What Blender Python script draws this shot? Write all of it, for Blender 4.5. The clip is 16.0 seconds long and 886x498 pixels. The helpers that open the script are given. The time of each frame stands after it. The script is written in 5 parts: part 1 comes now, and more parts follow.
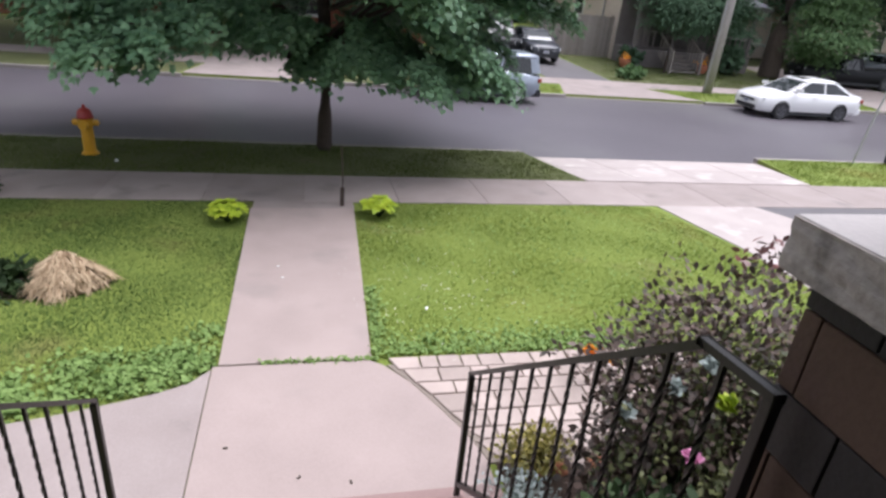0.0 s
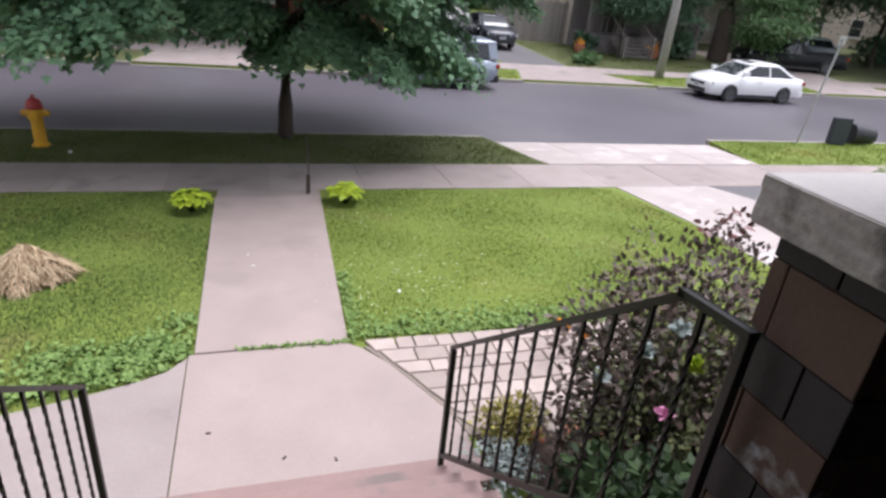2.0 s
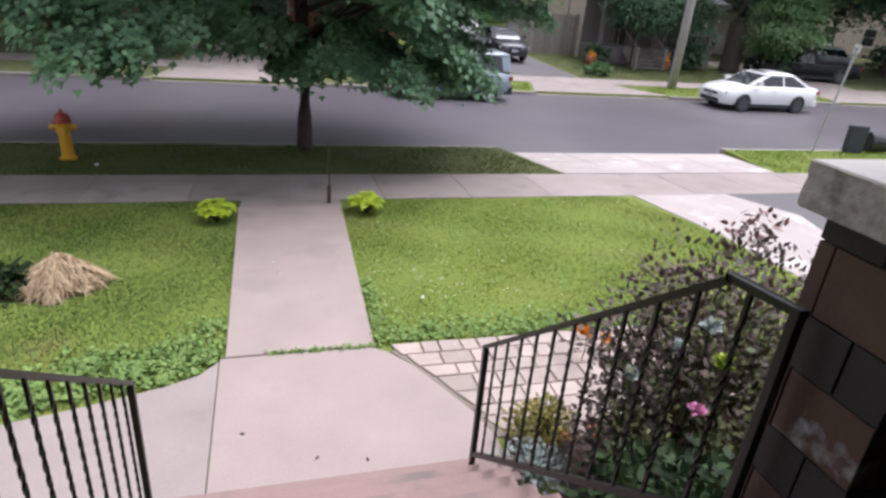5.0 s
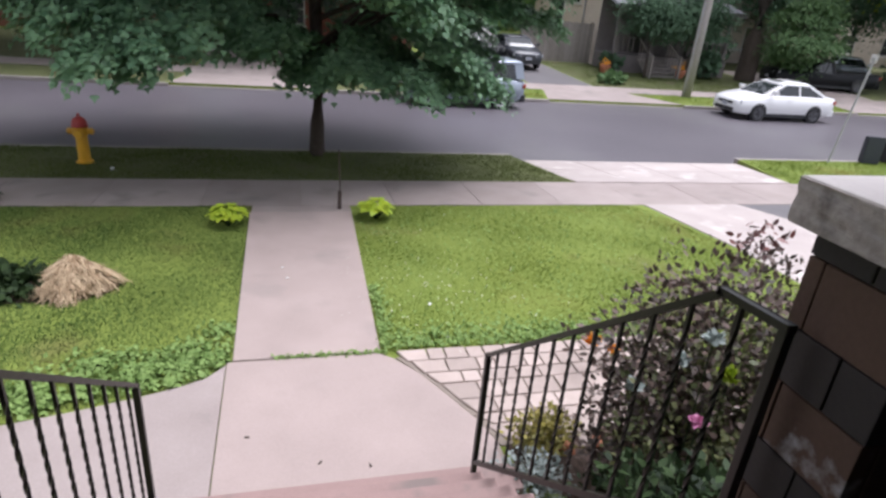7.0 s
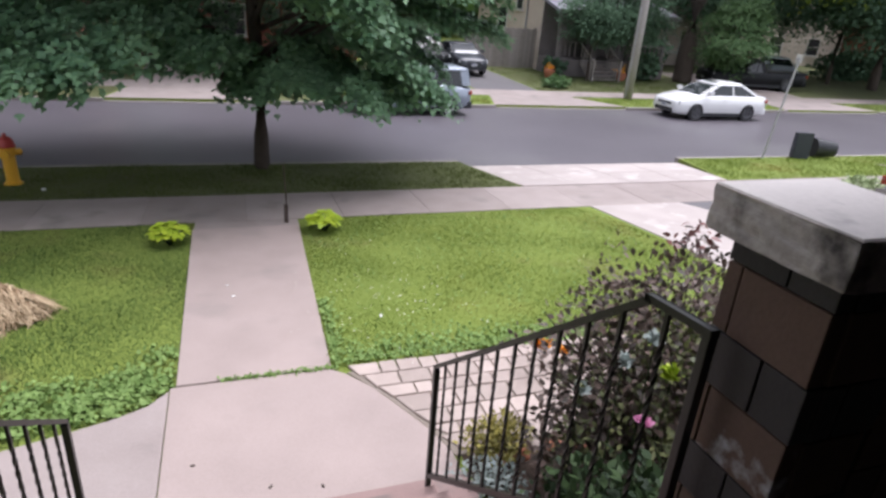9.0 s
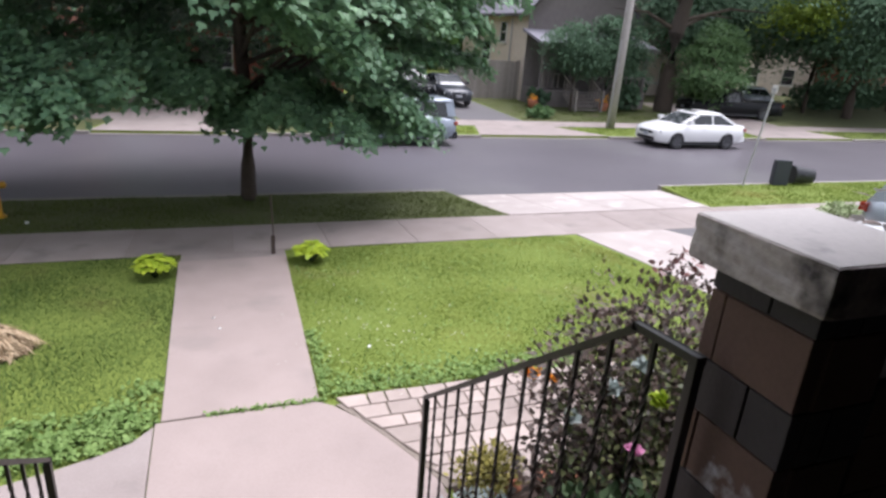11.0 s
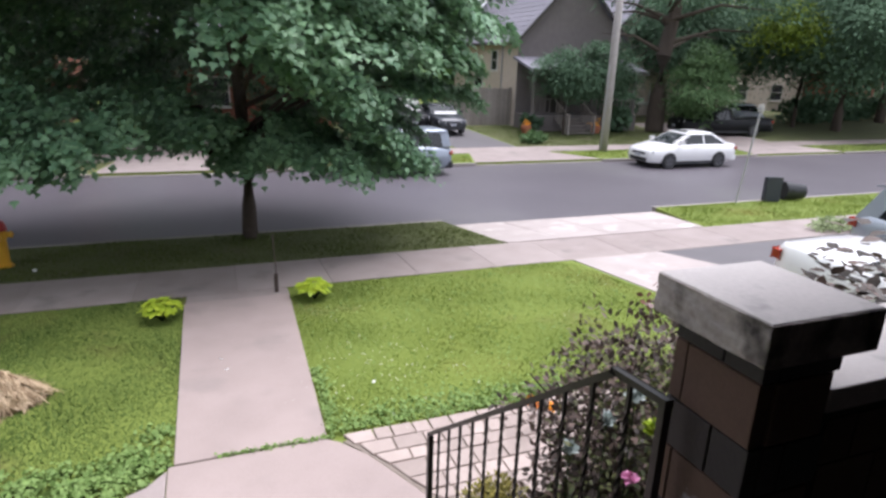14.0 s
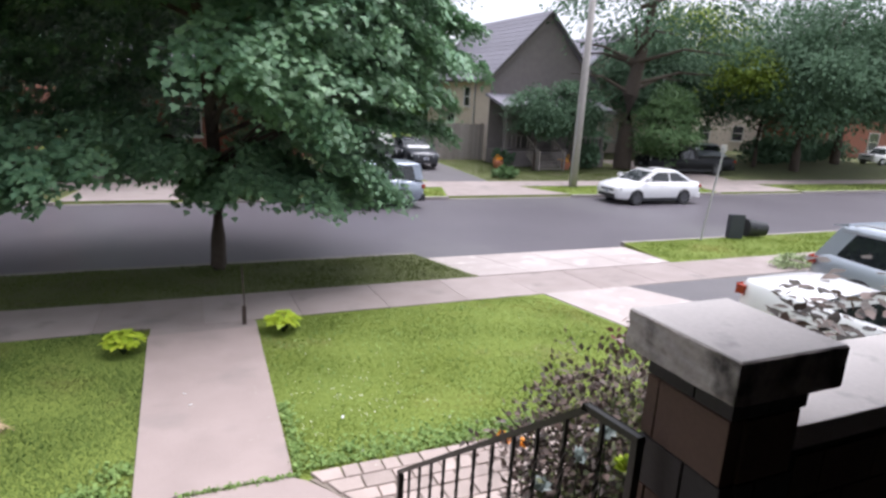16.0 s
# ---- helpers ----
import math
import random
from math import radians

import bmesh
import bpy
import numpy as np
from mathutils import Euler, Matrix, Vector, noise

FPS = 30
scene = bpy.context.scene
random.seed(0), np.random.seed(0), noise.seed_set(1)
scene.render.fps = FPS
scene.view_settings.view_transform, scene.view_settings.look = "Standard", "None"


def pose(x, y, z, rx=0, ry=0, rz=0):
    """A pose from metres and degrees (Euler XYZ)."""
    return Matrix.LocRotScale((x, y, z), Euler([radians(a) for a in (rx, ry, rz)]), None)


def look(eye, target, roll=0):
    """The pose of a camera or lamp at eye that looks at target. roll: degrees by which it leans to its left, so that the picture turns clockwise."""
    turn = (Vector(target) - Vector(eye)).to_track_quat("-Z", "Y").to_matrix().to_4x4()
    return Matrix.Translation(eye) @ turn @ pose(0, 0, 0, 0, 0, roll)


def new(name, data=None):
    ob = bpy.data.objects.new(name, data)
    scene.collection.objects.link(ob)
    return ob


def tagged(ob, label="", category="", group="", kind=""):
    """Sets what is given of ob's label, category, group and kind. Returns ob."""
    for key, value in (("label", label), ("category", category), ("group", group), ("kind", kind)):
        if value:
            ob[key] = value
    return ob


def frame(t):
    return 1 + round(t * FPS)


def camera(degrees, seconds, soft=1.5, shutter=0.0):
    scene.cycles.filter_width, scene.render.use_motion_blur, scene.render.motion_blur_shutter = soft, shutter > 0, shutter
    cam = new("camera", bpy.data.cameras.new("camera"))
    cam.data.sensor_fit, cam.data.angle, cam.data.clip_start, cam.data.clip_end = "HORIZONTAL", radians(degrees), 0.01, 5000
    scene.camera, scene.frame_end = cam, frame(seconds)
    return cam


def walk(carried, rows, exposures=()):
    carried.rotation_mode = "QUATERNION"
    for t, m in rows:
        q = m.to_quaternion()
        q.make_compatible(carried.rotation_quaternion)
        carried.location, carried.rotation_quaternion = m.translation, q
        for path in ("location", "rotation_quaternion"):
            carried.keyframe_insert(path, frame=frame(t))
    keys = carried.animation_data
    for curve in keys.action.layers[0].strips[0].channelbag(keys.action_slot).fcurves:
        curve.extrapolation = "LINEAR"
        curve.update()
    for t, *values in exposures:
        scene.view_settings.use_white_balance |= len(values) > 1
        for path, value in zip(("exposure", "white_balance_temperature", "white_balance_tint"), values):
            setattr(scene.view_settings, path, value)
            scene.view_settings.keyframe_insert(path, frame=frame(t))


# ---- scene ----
cam = camera(73.0, 16.0, soft=2.8)
PATH = [
    (0, (0.073, 0.192, 3.26), (0.511, 1.963, 2.439), 5.5),
    (0.5, (-0.022, 0.213, 3.232), (0.405, 1.982, 2.401), 5.2),
    (1, (0.032, 0.123, 3.243), (0.55, 1.873, 2.425), 5.3),
    (1.5, (0.04, 0.063, 3.237), (0.577, 1.792, 2.387), 5.9),
    (2, (-0.066, 0.095, 3.247), (0.499, 1.817, 2.402), 5.7),
    (2.5, (-0.224, 0.13, 3.225), (0.353, 1.848, 2.377), 4.9),
    (3, (-0.251, 0.114, 3.218), (0.322, 1.83, 2.366), 3.8),
    (3.5, (-0.241, 0.084, 3.22), (0.324, 1.813, 2.39), 3.9),
    (4, (-0.236, 0.06, 3.212), (0.329, 1.795, 2.393), 4.4),
    (6.5, (-0.179, -0.008, 3.22), (0.309, 1.76, 2.422), 5.2),
    (7, (-0.172, -0.007, 3.235), (0.32, 1.762, 2.441), 5.1),
    (7.5, (-0.16, -0.011, 3.258), (0.321, 1.763, 2.47), 4.4),
    (8, (-0.106, 0.003, 3.257), (0.465, 1.756, 2.481), 5.1),
    (8.5, (-0.088, 0.012, 3.257), (0.534, 1.748, 2.484), 4.7),
    (11, (-0.102, -0.004, 3.272), (0.578, 1.753, 2.602), 4.1),
    (11.5, (-0.111, -0.053, 3.332), (0.628, 1.682, 2.665), 3.2),
    (12, (-0.122, -0.082, 3.369), (0.649, 1.636, 2.697), 2.6),
    (12.5, (-0.137, -0.101, 3.387), (0.562, 1.652, 2.726), 2.0),
    (13, (-0.136, -0.127, 3.417), (0.557, 1.627, 2.753), 2.7),
    (13.5, (-0.142, -0.148, 3.439), (0.555, 1.618, 2.81), 2.2),
    (14, (-0.146, -0.16, 3.447), (0.539, 1.624, 2.855), 1.8),
    (14.5, (-0.149, -0.165, 3.448), (0.56, 1.613, 2.868), 1.8),
    (15, (-0.159, -0.163, 3.453), (0.581, 1.621, 2.935), 2.5),
    (15.5, (-0.154, -0.161, 3.455), (0.629, 1.616, 2.976), 3.0),
    (16, (-0.153, -0.156, 3.454), (0.627, 1.621, 2.971), 3.1),
]
walk(cam, [(t, look(eye, target, roll)) for t, eye, target, roll in PATH], [(0, 1.34, 6250, 17), (8.5, 1.30, 6250, 17), (11, 1.40, 6250, 17), (12, 1.46, 6250, 17), (13.5, 1.40, 6250, 17), (16, 1.42, 6250, 17)])


# ---- light ----
world = bpy.data.worlds.new("overcast_sky")
scene.world = world
world.use_nodes = True
wn = world.node_tree
wn.nodes.clear()
sky = wn.nodes.new("ShaderNodeTexSky")
sky.sky_type = 'NISHITA'
sky.sun_disc = False
sky.sun_elevation, sky.sun_rotation = radians(73), radians(84)
sky.air_density, sky.dust_density, sky.ozone_density = 1.0, 4.0, 1.0
grey = wn.nodes.new("ShaderNodeHueSaturation")
grey.inputs["Saturation"].default_value = 0.28
wn.links.new(sky.outputs[0], grey.inputs["Color"])
bg = wn.nodes.new("ShaderNodeBackground")
bg.inputs["Strength"].default_value = 0.094
cloud = wn.nodes.new("ShaderNodeMixRGB")
cloud.inputs[0].default_value = 0.6
cloud.inputs[2].default_value = (5.2, 5.5, 5.9, 1)
wn.links.new(grey.outputs[0], cloud.inputs[1])
wn.links.new(cloud.outputs[0], bg.inputs[0])
wo = wn.nodes.new("ShaderNodeOutputWorld")
wn.links.new(bg.outputs[0], wo.inputs[0])
sun = new("sun", bpy.data.lights.new("sun", 'SUN'))
sun.data.energy, sun.data.angle, sun.data.color = 1.9, radians(45), (0.985, 0.985, 1.0)
sun.matrix_world = look((9, 1, 30), (0, 0, 0))


# ---- materials ----
def mat(name, base, base2=None, rough=0.8, scale=8.0, fine=60.0, bump=0.15, metal=0.0, amount=0.5, stain=None,
        coat=0.0, island=0.0, obj=0.0, trans=0.0, emit=0.0, dist=0.01, spec=0.5):
    """Two scales of noise between two base colours, fine relief, optional stains and per-piece variation."""
    m = bpy.data.materials.new(name)
    m.use_nodes = True
    nt = m.node_tree
    p = nt.nodes["Principled BSDF"]
    tc = nt.nodes.new("ShaderNodeTexCoord")
    base2 = base2 or tuple(c * 0.75 for c in base)
    n1 = nt.nodes.new("ShaderNodeTexNoise")
    n1.inputs["Scale"].default_value, n1.inputs["Detail"].default_value = scale, 5
    n2 = nt.nodes.new("ShaderNodeTexNoise")
    n2.inputs["Scale"].default_value, n2.inputs["Detail"].default_value = fine, 3
    for n in (n1, n2):
        nt.links.new(tc.outputs["Object"], n.inputs["Vector"])
    add = nt.nodes.new("ShaderNodeMath")
    add.operation = 'MULTIPLY_ADD'
    add.inputs[1].default_value, add.inputs[2].default_value = 0.4, 0.0
    nt.links.new(n2.outputs[0], add.inputs[0])
    sm = nt.nodes.new("ShaderNodeMath")
    sm.operation = 'MULTIPLY_ADD'
    sm.inputs[1].default_value = 0.6
    nt.links.new(n1.outputs[0], sm.inputs[0])
    nt.links.new(add.outputs[0], sm.inputs[2])
    last = sm.outputs[0]
    for kind, k in (("Random Per Island", island), ("Random", obj)):
        if k:
            src = nt.nodes.new("ShaderNodeNewGeometry" if kind != "Random" else "ShaderNodeObjectInfo")
            r = nt.nodes.new("ShaderNodeMath")
            r.operation = 'MULTIPLY_ADD'
            r.inputs[1].default_value = k
            nt.links.new(src.outputs[kind], r.inputs[0])
            nt.links.new(last, r.inputs[2])
            off = nt.nodes.new("ShaderNodeMath")
            off.operation = 'SUBTRACT'
            off.inputs[1].default_value = k / 2
            nt.links.new(r.outputs[0], off.inputs[0])
            last = off.outputs[0]
    ramp = nt.nodes.new("ShaderNodeValToRGB")
    ramp.color_ramp.elements[0].position, ramp.color_ramp.elements[1].position = 0.5 - amount / 2, 0.5 + amount / 2
    ramp.color_ramp.elements[0].color, ramp.color_ramp.elements[1].color = (*base2, 1), (*base, 1)
    nt.links.new(last, ramp.inputs[0])
    colour = ramp.outputs[0]
    if stain:
        n3 = nt.nodes.new("ShaderNodeTexNoise")
        n3.inputs["Scale"].default_value, n3.inputs["Detail"].default_value = stain[1], 6
        nt.links.new(tc.outputs["Object"], n3.inputs["Vector"])
        r3 = nt.nodes.new("ShaderNodeValToRGB")
        r3.color_ramp.elements[0].position, r3.color_ramp.elements[1].position = stain[2], stain[2] + 0.14
        nt.links.new(n3.outputs[0], r3.inputs[0])
        mx = nt.nodes.new("ShaderNodeMixRGB")
        mx.inputs[2].default_value = (*stain[0], 1)
        nt.links.new(r3.outputs[0], mx.inputs[0])
        nt.links.new(colour, mx.inputs[1])
        colour = mx.outputs[0]
    nt.links.new(colour, p.inputs["Base Color"])
    p.inputs["Roughness"].default_value, p.inputs["Metallic"].default_value = rough, metal
    p.inputs["Coat Weight"].default_value = coat
    p.inputs["Coat Roughness"].default_value = 0.05
    p.inputs["Specular IOR Level"].default_value = spec
    if bump:
        b = nt.nodes.new("ShaderNodeBump")
        b.inputs["Strength"].default_value, b.inputs["Distance"].default_value = bump, dist
        nt.links.new(sm.outputs[0], b.inputs["Height"])
        nt.links.new(b.outputs[0], p.inputs["Normal"])
    if trans:
        out = nt.nodes["Material Output"]
        tr = nt.nodes.new("ShaderNodeBsdfTranslucent")
        nt.links.new(colour, tr.inputs[0])
        mix = nt.nodes.new("ShaderNodeMixShader")
        mix.inputs[0].default_value = trans
        nt.links.new(p.outputs[0], mix.inputs[1])
        nt.links.new(tr.outputs[0], mix.inputs[2])
        nt.links.new(mix.outputs[0], out.inputs[0])
    if emit:
        nt.links.new(colour, p.inputs["Emission Color"])
        p.inputs["Emission Strength"].default_value = emit
    return m


CONCRETE = mat("concrete", (0.345, 0.276, 0.254), (0.272, 0.218, 0.200), 0.8, 1.6, 70, 0.2, stain=((0.255, 0.212, 0.197), 1.1, 0.58), amount=0.4)
CONCRETE_OLD = mat("old_concrete", (0.315, 0.266, 0.25), (0.22, 0.18, 0.167), 0.8, 1.8, 60, 0.25, stain=((0.19, 0.165, 0.155), 1.4, 0.58), obj=0.25)
CONCRETE_WET = mat("damp_concrete", (0.43, 0.378, 0.358), (0.33, 0.288, 0.272), 0.75, 1.3, 50, 0.15, spec=0.3, stain=((0.29, 0.26, 0.25), 0.8, 0.58), obj=0.2)
STEP_RED = mat("worn_red_step_paint", (0.29, 0.192, 0.176), (0.215, 0.142, 0.13), 0.75, 2.5, 60, 0.3, stain=((0.17, 0.132, 0.12), 2.6, 0.52))
ASPHALT = mat("damp_asphalt", (0.112, 0.101, 0.114), (0.080, 0.072, 0.083), 0.40, 0.35, 90, 0.25, spec=0.42, stain=((0.115, 0.108, 0.115), 0.22, 0.55))
ASPHALT_DRIVE = mat("asphalt_drive", (0.12, 0.11, 0.115), (0.085, 0.08, 0.085), 0.6, 0.9, 90, 0.3)
CONCRETE_PATCHED = mat("patched_concrete", (0.43, 0.378, 0.358), (0.30, 0.262, 0.248), 0.75, 1.3, 50, 0.2, spec=0.3, stain=((0.52, 0.475, 0.455), 1.7, 0.58), obj=0.2)
KERB = mat("kerb_concrete", (0.30, 0.27, 0.25), (0.21, 0.19, 0.175), 0.8, 2, 40, 0.2)
PAVER = mat("paving_stone", (0.42, 0.342, 0.305), (0.28, 0.226, 0.20), 0.75, 5, 80, 0.3, obj=0.5)
SAND = mat("joint_sand", (0.24, 0.20, 0.165), None, 0.95, 20, 90, 0.3)
SOIL = mat("garden_soil", (0.085, 0.055, 0.040), (0.045, 0.030, 0.022), 0.95, 14, 60, 0.8, dist=0.03)
LAWN = mat("lawn_turf", (0.17, 0.215, 0.035), (0.11, 0.155, 0.024), 0.95, 1.1, 25, 0.8, dist=0.03, stain=((0.145, 0.135, 0.040), 0.7, 0.60))
BLADE = mat("grass_blade", (0.200, 0.258, 0.043), (0.112, 0.170, 0.027), 0.7, 1.5, 4, 0, island=0.3, trans=0.25, spec=0.25, stain=((0.255, 0.225, 0.065), 0.55, 0.58))
# Deeper green than BLADE, with brown patches.
BLADE_DARKER = mat("darker_grass_blade", (0.105, 0.168, 0.040), (0.050, 0.092, 0.020), 0.7, 1.3, 4, 0, island=0.3, trans=0.2, spec=0.25, stain=((0.145, 0.122, 0.048), 0.75, 0.54))
# Thin browner grass, with the shade of the trees put into its colour.
BLADE_SHADED = mat("thin_shaded_grass_blade", (0.120, 0.150, 0.040), (0.060, 0.085, 0.022), 0.8, 0.9, 5, 0, island=0.4, trans=0.15, spec=0.2)
TURF_SHADED = mat("thin_worn_shaded_turf", (0.105, 0.120, 0.038), (0.060, 0.068, 0.024), 0.95, 1.2, 25, 0.8, dist=0.03, stain=((0.115, 0.090, 0.055), 0.8, 0.60))
CLOVER = mat("clover_leaf", (0.240, 0.350, 0.110), (0.130, 0.215, 0.055), 0.65, 3, 20, 0, island=0.4, trans=0.2, spec=0.25)
CLOVER_FLOWER = mat("clover_flower", (0.72, 0.72, 0.60), (0.55, 0.55, 0.42), 0.8, 30, 90, 0.2)
BARK = mat("bark", (0.085, 0.065, 0.050), (0.040, 0.030, 0.024), 0.95, 9, 45, 1.0, dist=0.03)
LEAF = mat("maple_leaf", (0.250, 0.415, 0.228), (0.090, 0.195, 0.105), 0.48, 0.8, 6, 0, island=0.35, trans=0.15, spec=0.45)
LEAF_DARK = mat("dark_tree_leaf", (0.120, 0.200, 0.122), (0.062, 0.110, 0.068), 0.75, 0.5, 4, 0, island=0.2, trans=0.2, spec=0.1)
LEAF_MID = mat("tree_leaf", (0.135, 0.225, 0.090), (0.060, 0.120, 0.048), 0.65, 0.5, 4, 0, island=0.35, trans=0.15, spec=0.2)
LEAF_YELLOW = mat("yellow_green_leaf", (0.22, 0.29, 0.04), (0.12, 0.19, 0.03), 0.65, 0.5, 4, 0, island=0.35, trans=0.3, spec=0.2)
PURPLE = mat("purple_leaf", (0.150, 0.105, 0.088), (0.050, 0.040, 0.032), 0.5, 4, 20, 0, island=0.7, trans=0.15, spec=0.35)
OLIVE = mat("olive_leaf", (0.16, 0.17, 0.07), (0.07, 0.085, 0.035), 0.5, 4, 20, 0, island=0.6, trans=0.2, spec=0.35)
PURPLE_RED = mat("wine_red_leaf", (0.17, 0.060, 0.052), (0.075, 0.028, 0.026), 0.4, 4, 20, 0, island=0.6, trans=0.15)
# Green lowered to carry the shade of pillar and railing on the bed.
GREENPLANT = mat("garden_leaf", (0.042, 0.072, 0.026), (0.013, 0.026, 0.011), 0.6, 4, 20, 0, island=0.6, trans=0.15, spec=0.2)
LIME = mat("lime_hosta_leaf", (0.50, 0.60, 0.055), (0.30, 0.42, 0.03), 0.45, 6, 30, 0.1, island=0.5, trans=0.2)
YELLOWPLANT = mat("yellow_foliage", (0.36, 0.31, 0.075), (0.16, 0.15, 0.04), 0.6, 6, 30, 0, island=0.6, trans=0.2)
PALELEAF = mat("pale_green_leaf", (0.36, 0.42, 0.24), (0.22, 0.28, 0.13), 0.7, 6, 30, 0, island=0.4, trans=0.2, spec=0.2)
EFFLORESCENCE = mat("whitened_brick", (0.130, 0.076, 0.056), (0.080, 0.048, 0.037), 0.85, 7, 60, 0.5, stain=((0.42, 0.41, 0.43), 9.0, 0.52))
SILVERLEAF = mat("silvery_leaf", (0.36, 0.40, 0.38), (0.22, 0.27, 0.25), 0.6, 6, 30, 0, island=0.4, trans=0.15)
PINK = mat("pink_petal", (0.62, 0.26, 0.42), (0.48, 0.17, 0.32), 0.6, 20, 60, 0, trans=0.2)
ORANGE = mat("orange_petal", (0.85, 0.27, 0.02), (0.75, 0.42, 0.03), 0.6, 20, 60, 0.1)
TERRACOTTA = mat("terracotta", (0.42, 0.16, 0.08), (0.32, 0.11, 0.06), 0.8, 6, 50, 0.2)
STRAW = mat("dry_straw", (0.60, 0.46, 0.30), (0.27, 0.18, 0.10), 0.8, 5, 30, 0, island=0.7)
STRAW_DARK = mat("straw_mound", (0.26, 0.18, 0.10), (0.16, 0.11, 0.06), 0.95, 14, 50, 0.8, dist=0.03)
IRON = mat("black_painted_iron", (0.009, 0.009, 0.009), (0.015, 0.012, 0.010), 0.38, 9, 60, 0.25, stain=((0.035, 0.020, 0.013), 7, 0.66), spec=0.35)
BRICK = mat("brown_brick", (0.130, 0.076, 0.056), (0.080, 0.048, 0.037), 0.85, 7, 60, 0.5, obj=0.5)
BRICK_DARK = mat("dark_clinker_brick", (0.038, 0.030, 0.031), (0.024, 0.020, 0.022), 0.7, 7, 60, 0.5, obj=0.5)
MORTAR = mat("dark_mortar", (0.038, 0.030, 0.027), None, 0.95, 20, 80, 0.3)
CAPSTONE = mat("weathered_capstone", (0.52, 0.465, 0.44), (0.27, 0.235, 0.22), 0.85, 8, 55, 0.8, stain=((0.055, 0.046, 0.044), 7.0, 0.53))
CAPTOP = mat("concrete_coping", (0.50, 0.465, 0.45), (0.39, 0.36, 0.35), 0.75, 3, 60, 0.25, stain=((0.27, 0.25, 0.245), 7.0, 0.62))
# Porch floor colour lowered so it throws little light on the pillar.
PORCH_DIM = mat("dimmed_porch_concrete", (0.06, 0.050, 0.046), None, 0.8, 3, 50, 0.2)
HYD_YELLOW = mat("hydrant_yellow_paint", (0.72, 0.40, 0.03), (0.60, 0.31, 0.02), 0.45, 6, 40, 0.1)
HYD_RED = mat("hydrant_red_paint", (0.42, 0.045, 0.035), (0.33, 0.03, 0.03), 0.45, 6, 40, 0.1)
RUST = mat("rusty_steel", (0.10, 0.075, 0.06), (0.06, 0.045, 0.04), 0.7, 15, 60, 0.3, metal=0.4)
GALV = mat("galvanised_steel", (0.42, 0.42, 0.43), (0.33, 0.33, 0.34), 0.5, 12, 60, 0.1, metal=0.25)
POLEWOOD = mat("weathered_pole_wood", (0.37, 0.345, 0.335), (0.27, 0.25, 0.24), 0.9, 6, 50, 0.5)
RUBBER = mat("tyre_rubber", (0.022, 0.022, 0.023), None, 0.75, 20, 80, 0.2)
RIM = mat("alloy_rim", (0.62, 0.62, 0.64), (0.52, 0.52, 0.54), 0.4, 20, 60, 0, metal=0.25)
RIM_DARK = mat("grey_rim", (0.16, 0.16, 0.17), (0.10, 0.10, 0.11), 0.4, 20, 60, 0, metal=0.7)
GLASS = mat("tinted_car_glass", (0.020, 0.024, 0.027), (0.014, 0.017, 0.019), 0.04, 3, 9, 0, spec=0.7)
PLASTIC = mat("black_plastic", (0.018, 0.020, 0.024), (0.012, 0.013, 0.016), 0.5, 12, 60, 0.1)
BIN = mat("navy_bin_plastic", (0.030, 0.036, 0.050), (0.022, 0.026, 0.036), 0.5, 8, 60, 0.1)
WHITEPAINT = mat("white_car_paint", (0.80, 0.80, 0.80), (0.76, 0.76, 0.77), 0.3, 2, 30, 0, coat=0.6)
SILVERPAINT = mat("silver_blue_car_paint", (0.42, 0.46, 0.51), (0.36, 0.40, 0.45), 0.3, 2, 30, 0, metal=0.35, coat=0.6)
SOULPAINT = mat("grey_blue_car_paint", (0.30, 0.34, 0.40), (0.25, 0.29, 0.35), 0.3, 2, 30, 0, metal=0.3, coat=0.7)
DARKPAINT = mat("dark_blue_car_paint", (0.020, 0.024, 0.034), (0.015, 0.018, 0.026), 0.3, 2, 30, 0, coat=0.4)
BLACKPAINT = mat("black_car_paint", (0.007, 0.008, 0.010), None, 0.4, 2, 30, 0, coat=0.0, spec=0.2)
LAMP = mat("headlamp_lens", (0.55, 0.56, 0.58), (0.35, 0.36, 0.38), 0.12, 30, 60, 0.1)
TAIL = mat("red_lamp_lens", (0.30, 0.025, 0.018), (0.36, 0.06, 0.025), 0.2, 12, 60, 0)
PLATE = mat("number_plate", (0.65, 0.66, 0.70), None, 0.5, 20, 60, 0)
INK = mat("plate_ink", (0.05, 0.07, 0.20), None, 0.6, 20, 60, 0)
CREAMWALL = mat("cream_brick", (0.60, 0.52, 0.455), (0.50, 0.43, 0.37), 0.9, 3, 25, 0.3, stain=((0.36, 0.30, 0.24), 0.8, 0.60))
GABLEWALL = mat("weathered_brown_shingle", (0.20, 0.178, 0.175), (0.145, 0.128, 0.126), 0.9, 3, 25, 0.3)
REDWALL = mat("red_brick_wall", (0.27, 0.105, 0.070), (0.19, 0.075, 0.05), 0.9, 3, 25, 0.3)
ROOF = mat("grey_roof_shingle", (0.22, 0.21, 0.245), (0.17, 0.163, 0.19), 0.9, 4, 30, 0.4, obj=0.3)
TRIM = mat("white_trim", (0.62, 0.61, 0.58), (0.52, 0.51, 0.48), 0.6, 5, 40, 0.1)
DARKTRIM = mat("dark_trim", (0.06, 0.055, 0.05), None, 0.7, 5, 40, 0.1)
WINDOW = mat("window_glass", (0.05, 0.055, 0.06), (0.03, 0.033, 0.036), 0.08, 2, 5, 0, spec=0.6)
